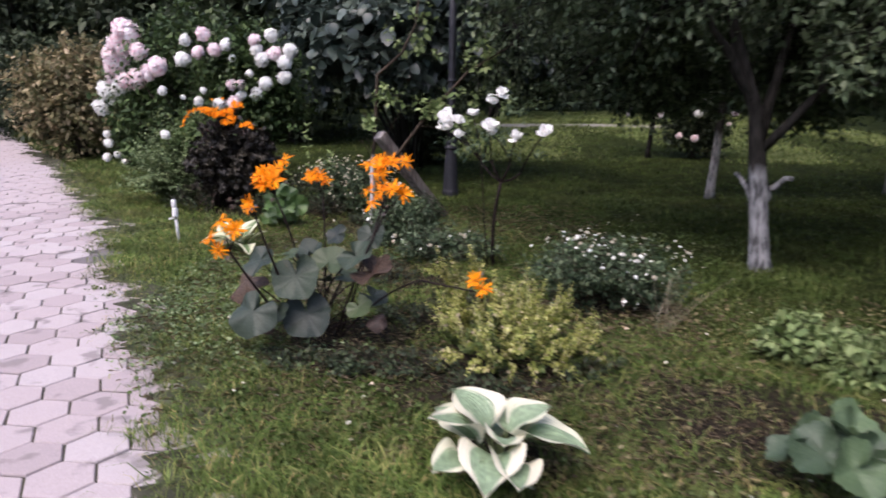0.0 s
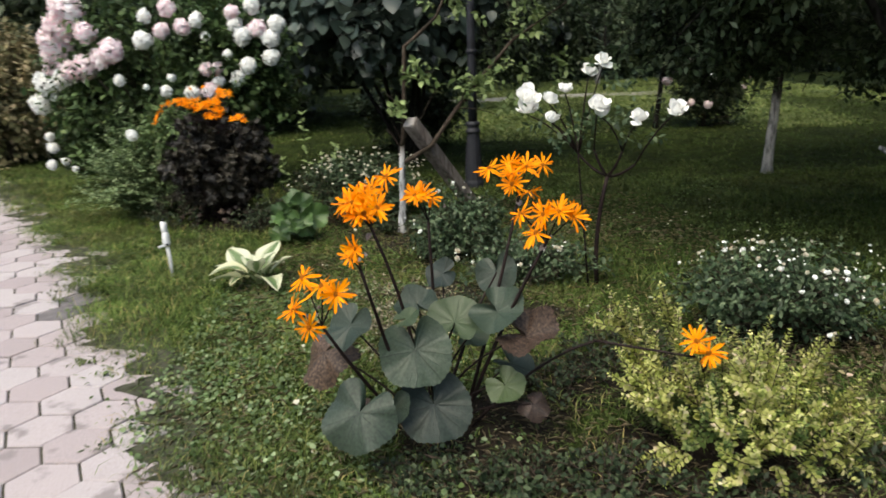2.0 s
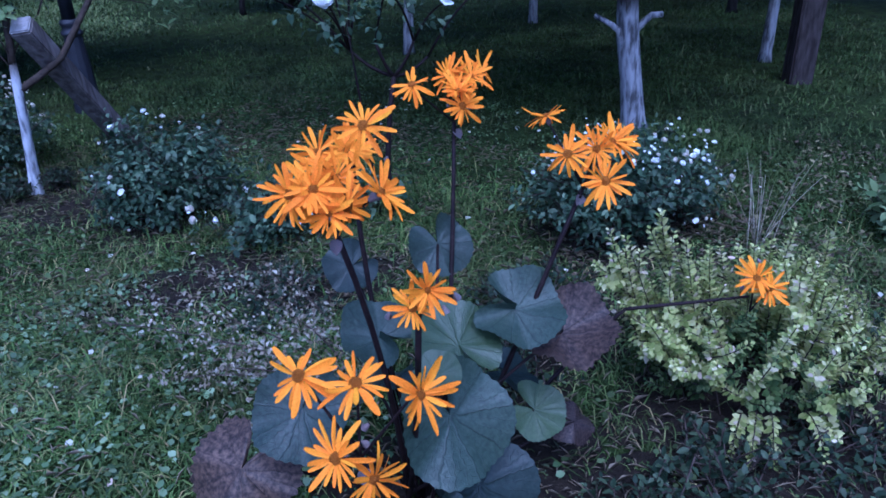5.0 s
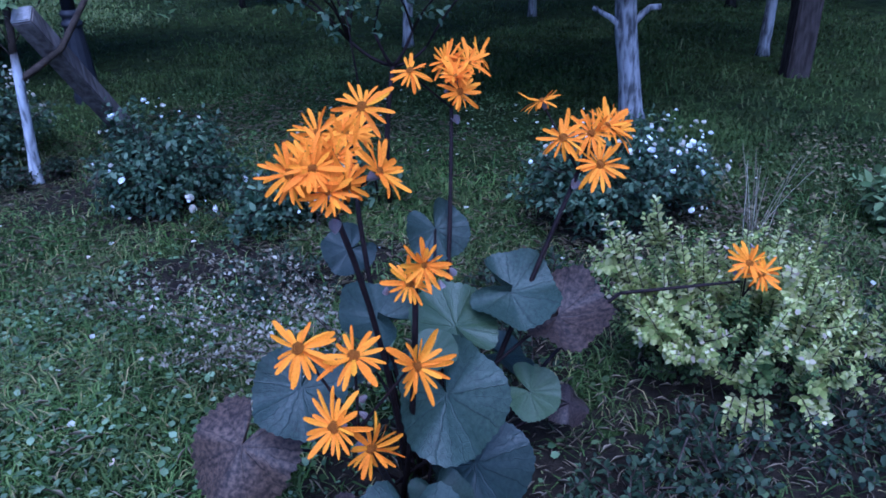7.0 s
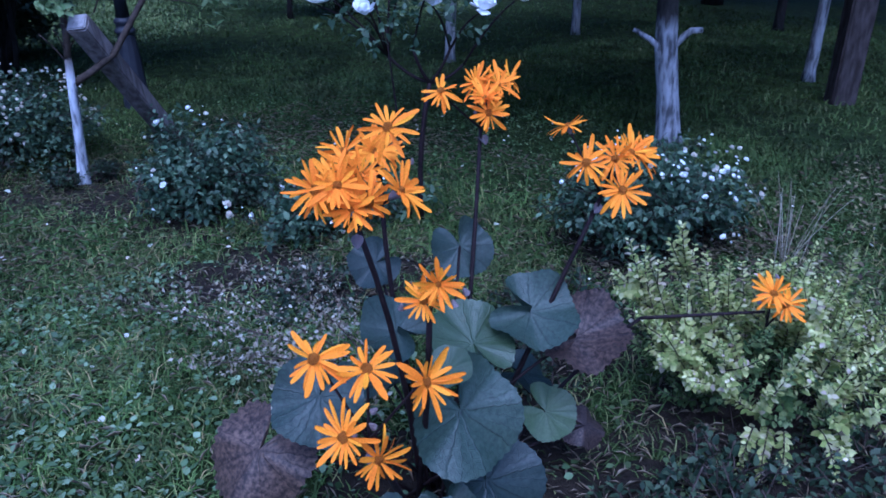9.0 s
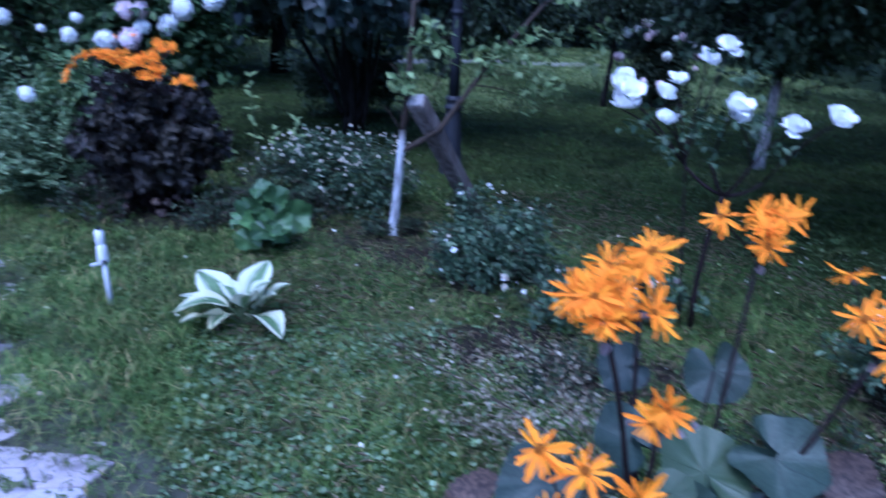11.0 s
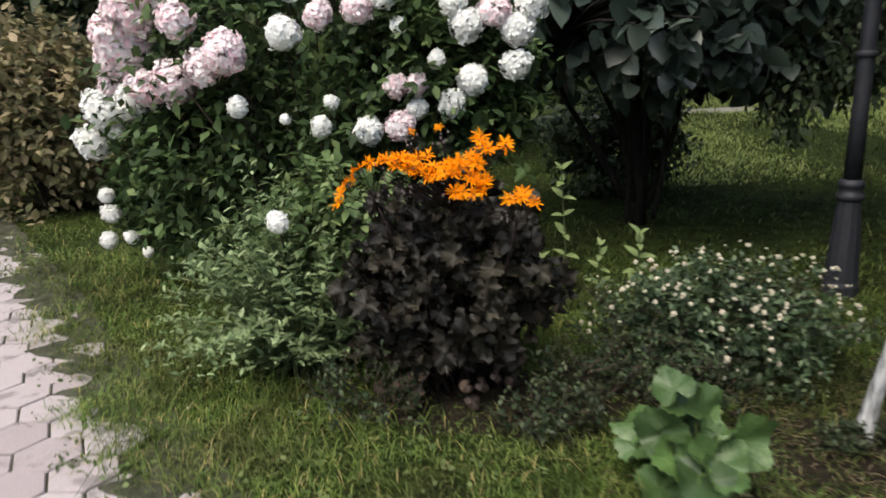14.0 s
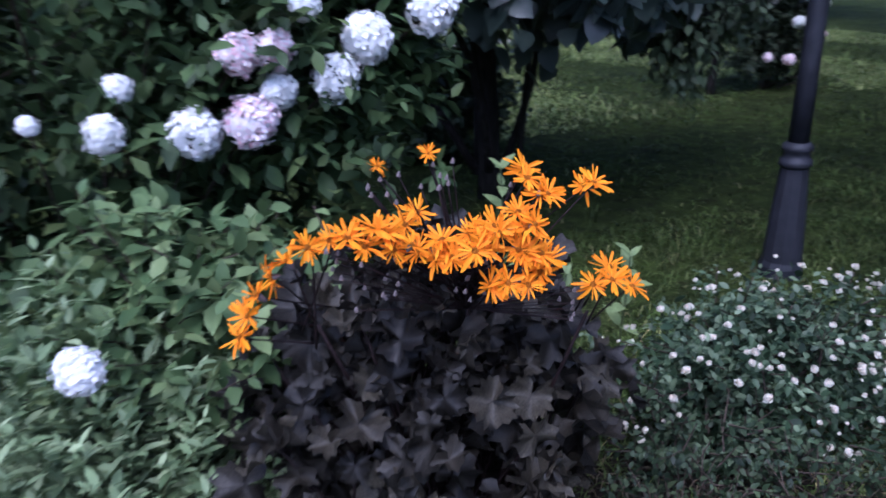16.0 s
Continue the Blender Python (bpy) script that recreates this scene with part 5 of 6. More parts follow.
slim_tree((3.31, 9.0), "slim whitewashed fruit tree on the lawn", 121, (0.05, 0.0))
slim_tree((5.83, 9.5), "whitewashed fruit tree further off on the lawn", 131)
slim_tree((5.35, 6.12), "whitewashed fruit tree beside a dark post", 141, (0.02, 0), 2.6)
slim_tree((3.7, 13.4), "thin dark fruit tree at the end of the lawn", 151, (0.1, 0), 2.2, 0.8, M_BARK, 380, 1.0)
slim_tree((6.1, 25.0), "forked whitewashed tree far down the lawn", 161, (0.2, 0), 3.4, 1.2, None, 300, 2.0)
slim_tree((9.0, 13.0), "fruit tree with a dark crown", 171, (0.0, 0), 2.5, 1.3, M_BARK, 260, 1.3)
slim_tree((8.2, 8.0), "fruit tree with a dark crown", 172, (0.0, 0), 2.5, 1.2, M_BARK, 220, 1.5)

make_tree("large_leaved_tree", (-0.62, 11.0, 0), "dark tree with large drooping heart-shaped leaves",
          [(-.62, 11.0, -.05, .10), (-.63, 11.0, .3, .075), (-.66, 11.0, 1.0, .065), (-.7, 11.0, 2.0, .05), (-.7, 11.0, 3.2, .03)],
          [((-.62, 11.0, .1), (-1.35, 10.4, 1.6), .028, .015), ((-.55, 11.0, .1), (-.3, 10.8, 1.7), .03, .016), ((-.66, 10.95, .2), (-.95, 10.7, 1.9), .034, .016), ((-.58, 11.05, .15), (-.35, 11.5, 1.8), .034, .016), ((-.7, 11.1, .2), (-1.7, 11.6, 2.0), .032, .016), ((-.5, 10.9, .05), (-.42, 10.75, 1.5), .026, .016)],
          # The last blob hangs high out of view, added to darken the lawn.
          [((-.85, 10.4, 2.15), (1.3, .9, .95), 330), ((-.25, 10.2, 1.75), (.75, .6, .6), 140), ((-1.75, 11.0, 2.2), (1.0, .8, 1.0), 220), ((.1, 11.2, 1.7), (.8, .6, .75), 160), ((-.6, 11.4, 3.0), (1.7, 1.2, 1.2), 260), ((-1.0, 9.35, 1.55), (.35, .3, .3), 24), ((-.55, 9.7, 1.45), (.45, .35, .3), 45), ((.35, 10.4, 1.4), (.5, .4, .35), 60), ((1.0, 10.8, 1.5), (.5, .4, .4), 60), ((.3, 9.3, 3.5), (1.8, 1.5, .6), 110)],
          0.195, T_HEART, M_CATA, M_BARK, 201, per=7, twig=0.5, hang=0.5)

make_tree("weeping_tree", (-0.42, 11.6, 0), "small dark tree with drooping leafy branches",
          [(-.42, 11.6, -.05, .04), (-.40, 11.6, .6, .034), (-.36, 11.55, 1.4, .03), (-.3, 11.5, 2.3, .02)],
          [((-.38, 11.58, 1.3), (.2, 10.4, 1.95), .022, .010), ((-.34, 11.52, 1.8), (.95, 10.5, 2.1), .022, .010), ((-.34, 11.52, 1.8), (1.5, 11.2, 2.2), .022, .010)],
          [((.12, 10.0, 1.05), (.24, .22, .42), 70), ((.5, 10.2, 1.3), (.4, .3, .4), 110), ((.95, 10.5, 1.35), (.4, .35, .5), 120), ((1.5, 11.0, 1.5), (.5, .4, .5), 130), ((.7, 10.9, 1.9), (.9, .7, .6), 220)],
          0.085, T_OVAL, M_APPLE, M_BARK, 251, per=9, twig=0.35, hang=1.0)


def dark_tree(at, radii, count, seed, leaf=0.28, height=None):
    x, y = at
    h = height or radii[2] * 1.1
    make_tree("woodland_tree", (x, y, 0), "tall dark tree round the garden, some added unseen to block sky light",
              [(x, y, -.05, .2), (x, y, .5, .16), (x + .1, y, 2, .12), (x, y, h + 1, .06)],
              [((x, y, 1.0), (x + 1.2, y - .5, 3), .08, .03), ((x, y, 1.2), (x - 1.1, y + .4, 3.2), .08, .03)],
              [((x, y, h), radii, count)], leaf, T_CHEAP, M_WOODS2 if x > 8 and y < 16 else M_WOODS, M_BARK, seed, "woodland trees", per=9, twig=1.0)


# Several right-hand trees are added, mostly unseen, to keep sky light off the lawn.
for k, (x, y, rx, rz, cnt) in enumerate([(-10.5, 18, 2.6, 3.0, 800), (-6.0, 17, 2.6, 3.0, 900), (-3.2, 15.5, 2.2, 2.8, 900), (-5.0, 22, 3.2, 3.6, 700), (-1.2, 17.5, 2.4, 3.0, 800), (1.5, 24, 3.0, 3.6, 700),
                                         (10, 27, 3.4, 4.0, 700), (14, 21, 3.2, 3.6, 800), (13, 14.5, 2.8, 3.2, 800), (13.5, 8.5, 2.8, 3.2, 800), (13, 3, 2.8, 3.2, 600), (5, 31, 3.4, 4.0, 600), (-14, 24, 3.4, 4.0, 600), (-16, 14, 2.6, 3.2, 500), (-15, 6, 2.6, 3.4, 500), (-14, -2, 2.6, 3.4, 400), (11, 5.5, 3.0, 3.6, 500), (10.5, 10.5, 2.8, 3.6, 600), (9.5, 0.5, 2.8, 3.4, 400), (9, -4, 2.8, 3.4, 400), (0, -9, 3, 3.6, 400)]):
    # The 1.4 raises crowns beyond view so that they shade more.
    dark_tree((x, y), (rx * 1.1, rx, rz * (0.95 if x < -2 else 1.4)), int(cnt * 1.02), 300 + 7 * k)


def make_backdrop():
    """A far belt of woods all round the garden."""
    r = np.random.default_rng(77)
    n = 46000
    a = r.random(n) * 6.283
    rad = 52 + 7 * r.random(n)
    top = 7.5 + 2.5 * np.sin(5 * a) + 1.5 * np.sin(13 * a + 1)
    z = top * r.random(n) ** 0.8
    p = np.stack([np.cos(a) * rad, 8 + np.sin(a) * rad, z], -1)
    v, t = scatter(leaf_tpl(.8, 1), p, r.normal(size=(n, 3)), r.normal(size=(n, 3)), 1.5 * r.uniform(.6, 1.3, n))
    single("backdrop", fast_mesh("backdrop", v, t, M_WOODS), "far belt of dark woods round the garden", "woods", kind="structure")


make_backdrop()


def make_far_hedge():
    """A ragged dark hedge along the end of the lawn."""
    w = Build()
    for k in range(17):
        x = -17 + 2.3 * k
        v, t, a, b = twigs(900 + k, (x, 28.5 + 1.2 * math.sin(2.1 * k), 1.3), (1.7, 1.0, 1.5 + 0.5 * math.sin(1.3 * k)), 260, 8, 0.3, T_CHEAP, twig=.7, low=-1, lumpy=.4)
        w.add(v, t)
    single("far_hedge", w.mesh("far_hedge", M_WOODS), "ragged dark hedge at the end of the lawn", "hedge", kind="stuff")


make_far_hedge()


def make_gravel_walk():
    """A pale walk that crosses the far end of the lawn."""
    n = 60
    xs = np.linspace(-1.0, 7.0, n)
    ys = 20.2 + 0.5 * np.sin(.35 * xs)
    rows = [np.c_[xs, ys + d + .05 * np.sin(3 * xs + d), np.full(n, z)] for d, z in ((-.5, -.02), (-.42, .02), (0, .035), (.42, .02), (.5, -.02))]
    i = np.arange(n - 1)
    t = np.concatenate([np.concatenate([np.stack([k * n + i, k * n + i + 1, k * n + n + i + 1], -1), np.stack([k * n + i, k * n + n + i + 1, k * n + n + i], -1)]) for k in range(4)])
    single("far_pavement", fast_mesh("far_pavement", np.concatenate(rows), t, M_WALK), "pale gravel walk across the end of the lawn", "path", kind="structure")


make_gravel_walk()


# ---------------- young whitewashed tree with a leaning board ----------------
def make_young_tree():
    e = thing("young_tree", (-0.76, 7.47, 0), "young slender tree with whitewashed stem and sparse leaves", "tree")
    w = Build()
    w.tube([(-.78, 7.48, -.16), (-.768, 7.47, -.07), (-.755, 7.45, .12), (-.748, 7.40, .35), (-.742, 7.36, .55), (-.735, 7.355, .70)], [.075, .042, .030, .026, .025, .019], 10)
    part("trunk", w.mesh("trunk", M_WASHY), e)
    w = Build()
    w.tube([(-.737, 7.355, .69), (-.72, 7.36, .80), (-.70, 7.36, 1.1), (-.68, 7.36, 1.48), (-.60, 7.33, 1.54), (-.43, 7.27, 1.69), (-.3, 7.25, 1.95), (-.25, 7.25, 2.4)], [.020, .019, .018, .016, .014, .012, .009, .004], 8)
    w.tube([(-.74, 7.36, .55), (-.64, 7.36, .60), (-.49, 7.36, .69), (-.25, 7.37, 1.01), (.2, 7.43, 1.5), (.68, 7.47, 1.8)], [.022, .020, .018, .016, .011, .005], 8)
    for a, b in (((-.71, 7.36, .95), (-.84, 7.3, 1.12)), ((-.70, 7.36, 1.2), (-.45, 7.3, 1.28)), ((-.73, 7.36, .64), (-.86, 7.32, .84)), ((-.73, 7.36, .70), (-.79, 7.3, .86)), ((-.73, 7.36, .72), (-.56, 7.33, .93)), ((-.56, 7.33, .93), (-.42, 7.3, 1.16)), ((-.25, 7.37, 1.02), (.02, 7.35, 1.05)), ((-.25, 7.37, 1.0), (-.15, 7.3, 1.25)), ((-.3, 7.37, .98), (.05, 7.3, .92)), ((.2, 7.43, 1.5), (.15, 7.35, 1.8))):
        w.tube(bend(a, b, .02, n=4), np.linspace(.005, .002, 4), 4)
    part("branchwork", w.mesh("branchwork", M_TWIG), e, label="grey-brown forked branches")
    leaves = Build()
    for k, (c, rad, cnt) in enumerate((((-.55, 7.3, 1.28), (.17, .12, .13), 13), ((-.15, 7.33, 1.16), (.22, .12, .16), 12), ((.35, 7.45, 1.68), (.3, .2, .2), 18), ((-.35, 7.25, 1.9), (.3, .2, .35), 20), ((.12, 7.3, .98), (.2, .1, .14), 12), ((-.1, 7.1, 1.2), (.22, .12, .12), 9), ((.1, 7.35, 1.25), (.3, .15, .2), 12), ((-.75, 7.32, 1.02), (.14, .1, .12), 10), ((.55, 7.4, 1.3), (.25, .15, .25), 10))):
        v, t, a, b = twigs(400 + k, c, rad, cnt, 5, 0.08, T_OVAL, twig=.14, lumpy=.4)
        leaves.add(v, t)
    part("foliage", leaves.mesh("foliage", M_YLEAF), e, kind="stuff")


def box_between(a, b, wide, deep, right, name, mat, chamfer=0.006):
    """A board from a to b with slightly worn edges."""
    a, b = Vector(a), Vector(b)
    y = (b - a).normalized()
    x = (Vector(right) - y * y.dot(Vector(right))).normalized()
    z = x.cross(y)
    bm = bmesh.new()
    bmesh.ops.create_cube(bm, size=1)
    bmesh.ops.scale(bm, vec=(wide, (b - a).length, deep), verts=bm.verts)
    bmesh.ops.bevel(bm, geom=bm.edges[:], offset=chamfer, segments=2, affect="EDGES")
    bm.transform(Matrix.Translation((a + b) / 2) @ Matrix((x, y, z)).transposed().to_4x4())
    me = bpy.data.meshes.new(name)
    bm.to_mesh(me)
    bm.free()
    me.materials.append(mat)
    return me


def make_board():
    e = thing("leaning_beam", (-0.03, 7.9, 0), "weathered square wooden beam leaning beside the young tree", "wooden beam")
    a, b = Vector((0.0, 7.93, -.10)), Vector((-.66, 7.30, .885))
    way = (b - a).normalized()
    part("beam", box_between(a, b, .112, .105, (1, -.65, 0), "beam", M_PLANK, .008), e)
    part("cut_end", box_between(b, b + way * .014, .105, .10, (1, -.65, 0), "cut_end", M_PLANKTOP, .006), e, label="pale sawn end of the beam")


def make_lamp_post():
    x, y = 0.06, 9.06
    e = thing("lamp_post", (x, y, 0), "dark painted cast-iron garden lamp post on the lawn", "lamp post")
    def lathe(name, prof, sides=12):
        return part(name, Build().tube([(x, y, z) for z, r in prof], [r for z, r in prof], sides).mesh(name, M_METAL, sides > 14), e)
    lathe("base", [(-.03, .108), (.04, .108), (.07, .098), (.3, .086), (.5, .07), (.56, .066)])
    lathe("collar", [(.56, .064), (.575, .078), (.60, .078), (.61, .064), (.64, .064), (.65, .073), (.67, .073), (.69, .055)], 20)
    lathe("shaft", [(.69, .05), (1.1, .045), (1.95, .042), (2.6, .04)], 16)
    lathe("ring", [(1.38, .045), (1.385, .056), (1.415, .056), (1.42, .045)], 16)
    lathe("cap", [(2.6, .06), (2.64, .06), (2.66, .03)], 16)


def make_standpipe():
    """White plastic garden tap on a stake."""
    x, y = -2.41, 6.36
    e = thing("garden_tap_stake", (x, y, 0), "white plastic water stake with a black nozzle in the grass", "garden tap")
    part("pipe", Build().tube([(x + .012, y, -.05), (x + .004, y, .12), (x - .002, y, .24)], (.0125, .0125, .0125), 10).mesh("pipe", M_PLASTIC), e)
    part("valve_body", Build().tube([(x - .002, y, .21), (x - .002, y, .225), (x - .003, y, .235), (x - .004, y, .30), (x - .005, y, .315)], (.018, .025, .027, .024, .017), 12).mesh("valve_body", M_PLASTIC), e)
    part("head", Build().tube([(x - .005, y, .31), (x - .006, y, .32), (x - .008, y, .375), (x - .009, y, .388)], (.018, .0225, .0215, .013), 12).mesh("head", M_PLASTIC), e)
    part("handle", box_between((x - .004, y - .012, .222), (x - .055, y - .03, .213), .016, .010, (0, 0, 1), "handle", M_PLASTIC, .003), e)
    part("screw", Build().tube([(x + .006, y - .022, .228), (x + .010, y - .034, .228)], (.010, .009), 10).mesh("screw", M_METAL), e, label="dark screw")
    part("nozzle", Build().tube([(x - .010, y, .385), (x - .004, y - .006, .40), (x - .002, y - .018, .392)], (.008, .009, .009), 10).mesh("nozzle", M_BLACK), e, label="black nozzle")


make_young_tree()
make_board()
make_lamp_post()
make_standpipe()

# dark post at the end of the orchard row
post = thing("wooden_post", (4.66, 5.5, 0), "dark weathered square wooden post on the lawn", "post")
part("shaft", box_between((4.66, 5.5, -.1), (4.67, 5.52, 1.9), .2, .16, (.75, -.6, 0), "shaft", M_POST, .012), post)
part("cap", box_between((4.67, 5.52, 1.9), (4.67, 5.52, 1.93), .22, .18, (.75, -.6, 0), "cap", M_POST, .006), post)

# ---------------- flowering plants and bushes ----------------
make_ligularia()
make_purple_bush()
make_hydrangea()

def make_golden_bush():
    """Upright shoots closely set with small blunt leaves; dark gaps between them."""
    e = thing("golden_bush", (0.36, 3.72, 0), "golden-green bush of upright shoots with small round leaves", "shrub")
    r = np.random.default_rng(61)
    w, outer, inner = Build(), Build(), Build()
    tpl = leaf_tpl(.62, 3, .10, .06, blunt=.6)

    def spire(pts, start, size, into):
        pts = np.asarray(pts)
        w.tube(pts[::3], np.linspace(.0026, .0012, len(pts[::3])), 4, False)
        s = np.linspace(start, 1, max(5, int(np.linalg.norm(pts[-1] - pts[0]) * (1 - start) / .0115)))
        k = s * (len(pts) - 1)
        at = np.stack([np.interp(k, np.arange(len(pts)), pts[:, q]) for q in range(3)], -1)
        way = unit(pts[-1] - pts[0])
        side = unit(np.cross(way, r.normal(size=3)))
        other = np.cross(way, side)
        for q in range(3):
            th = np.arange(len(s)) * 1.25 + q * 2.094 + r.normal(0, .25, len(s))
            out = side * np.cos(th)[:, None] + other * np.sin(th)[:, None]
            along = out + way * r.uniform(.25, 1.0, len(s))[:, None]
            face = way - out * .4 + np.array([0, 0, .5]) + r.normal(0, .2, (len(s), 3))
            v, t = scatter(tpl, at + out * .002, along, face, size * r.uniform(.65, 1.2, len(s)) * (1.1 - .55 * s ** 3))
            into.add(v, t)

    tips = []
    for k in range(40):
        a, f = r.random() * 6.283, r.random() ** 0.55
        tips.append((0.40 + 0.47 * f * math.cos(a), 3.70 + 0.33 * f * math.sin(a), (0.45 - 0.27 * f ** 2.0) * r.uniform(0.7, 1.15) + 0.03))
    tips += [(-.02, 4.02, .56), (.02, 4.0, .50), (.06, 4.03, .52), (.16, 3.96, .56), (.20, 3.92, .47), (.11, 3.9, .42), (.27, 3.86, .48), (.36, 3.82, .45), (.5, 3.78, .42), (.56, 3.74, .45), (.66, 3.7, .38), (.72, 3.74, .36), (-.02, 3.88, .36), (.04, 3.78, .24), (.82, 3.66, .3)]
    for tip in tips:
        tip = np.array(tip) + r.normal(0, .01, 3)
        root = np.array([0.36, 3.72, -.01]) + (tip - np.array([0.36, 3.72, 0])) * np.array([.55, .55, 0]) + np.array([*r.normal(0, .03, 2), 0])
        main = bend(root, tip, 0.0, (*(r.normal(0, .02, 2)), 0), 22)
        spire(main, 0.35, 0.029, outer)
        for q in range(r.integers(4, 7)):
            i = r.integers(4, 17)
            d = unit(np.array([tip[0] - .36, tip[1] - 3.72, 0]) * 1.3 + r.normal(0, .35, 3) * np.array([1, 1, .4]) + np.array([0, 0, .42]))
            long = r.uniform(.07, .17)
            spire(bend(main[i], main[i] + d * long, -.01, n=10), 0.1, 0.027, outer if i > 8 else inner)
    for k in range(12):  # low shoots that lie along the ground
        a = r.uniform(3.4, 6.2)
        p = np.array([0.42 + .36 * math.cos(a), 3.7 + .26 * math.sin(a), .10])
        spire(bend(p, p + np.array([.16 * math.cos(a), .13 * math.sin(a), -.06]), .03, n=12), 0.1, 0.024, outer)
    part("stem_tangle", w.mesh("stem_tangle", M_TWIG), e, kind="stuff")
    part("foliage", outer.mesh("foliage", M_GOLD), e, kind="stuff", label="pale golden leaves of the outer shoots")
    part("foliage", inner.mesh("foliage", M_GOLD_SHADED), e, kind="stuff", label="greener leaves inside the bush, coloured darker for the shade there")


make_golden_bush()

rose_bush((1.1, 4.75, 0), (1.12, 4.75, 0.24), (0.55, 0.42, 0.26), 420, 105, 71, "low dark green bush dotted with small white blooms", 0.0155)
rose_bush((-0.38, 6.4, 0), (-0.36, 6.45, 0.22), (0.45, 0.40, 0.29), 400, 34, 72, "low rose bush with a few white blooms", 0.018)
rose_bush((-1.08, 8.1, 0), (-1.1, 8.1, 0.25), (0.64, 0.42, 0.31), 560, 170, 73, "rose bush with many small cream blooms", 0.013, tinies=(TINY3, TINY3, TINY3))
rose_bush((-0.05, 5.75, 0), (-0.02, 5.8, 0.14), (0.45, 0.3, 0.18), 260, 16, 74, "low leafy bush with white blooms", 0.016)

grey = thing("grey_green_bush", (-3.1, 8.3, 0), "soft grey-green bush of arching shoots with narrow leaves", "shrub")
gr = np.random.default_rng(81)
ga, gf = gr.random(230) * 6.283, gr.random(230) ** 0.55
gt = np.stack([-3.2 + 0.66 * gf * np.cos(ga), 8.26 + 0.48 * gf * np.sin(ga), (0.95 - 0.76 * gf ** 1.8) * gr.uniform(.6, 1.08, 230) + .03], -1)
sprays(grey, 82, np.stack([-3.1 + gr.normal(0, .1, 230), 8.32 + gr.normal(0, .08, 230), np.full(230, -.01)], -1), gt, 0.085, M_GREY, leaf_tpl(.34, 3, .1, .2), 18, 0.003, M_GSTEM, 0.1)
shrub("leafy_bush", (-2.85, 8.55, 0), "mid-green bush with oval leaves", (-2.88, 8.5, 0.62), (0.44, 0.34, 0.44), 330, 11, 0.085, T_OVAL, M_MID, 82, stems=14, twig=0.3, up=0.4, low=-0.7)
shrub("fading_bush", (-6.4, 12.7, 0), "bush with fading brownish green leaves", (-6.4, 12.7, 1.0), (1.15, 0.9, 1.05), 900, 9, 0.13, T_OVAL, M_BROWN, 83, stems=18, stem_r=.012, twig=0.45, low=-0.9)
shrub("shade_bush", (-0.45, 12.3, 0), "dark green bush in the shade behind the large-leaved tree", (-0.45, 12.3, 0.55), (0.85, 0.5, 0.62), 420, 9, 0.10, T_OVAL, M_APPLE, 85, stems=14, stem_r=.008, twig=0.35, low=-0.9)
pinks = shrub("flowering_bush", (4.5, 13.3, 0), "dark bush with pale pink flower heads far down the lawn", (4.5, 13.3, 0.72), (0.66, 0.5, 0.75), 420, 9, 0.10, T_OVAL, M_WOODS, 86, stems=14, stem_r=.008, twig=0.35, low=-0.9)
pr = np.random.default_rng(87)
for k in range(16):
    pd = unit(pr.normal(size=3) * np.array([1, .5, .8]) + np.array([-.2, -.9, .35]))
    part("flower_head", (HEAD_P if k % 3 else HEAD_W)[k % 2], pinks, facing(np.array([4.5, 13.3, .75]) + pd * np.array([.66, .5, .72]), pd, 40 * k, pr.uniform(.04, .085)))
shrub("dark_hedge_bush", (-8.6, 15.5, 0), "dark green bush beside the path", (-8.2, 15.8, 1.1), (1.6, 1.2, 1.3), 700, 9, 0.16, T_OVAL, M_WOODS, 84, stems=18, stem_r=.012, twig=0.5, low=-0.9)


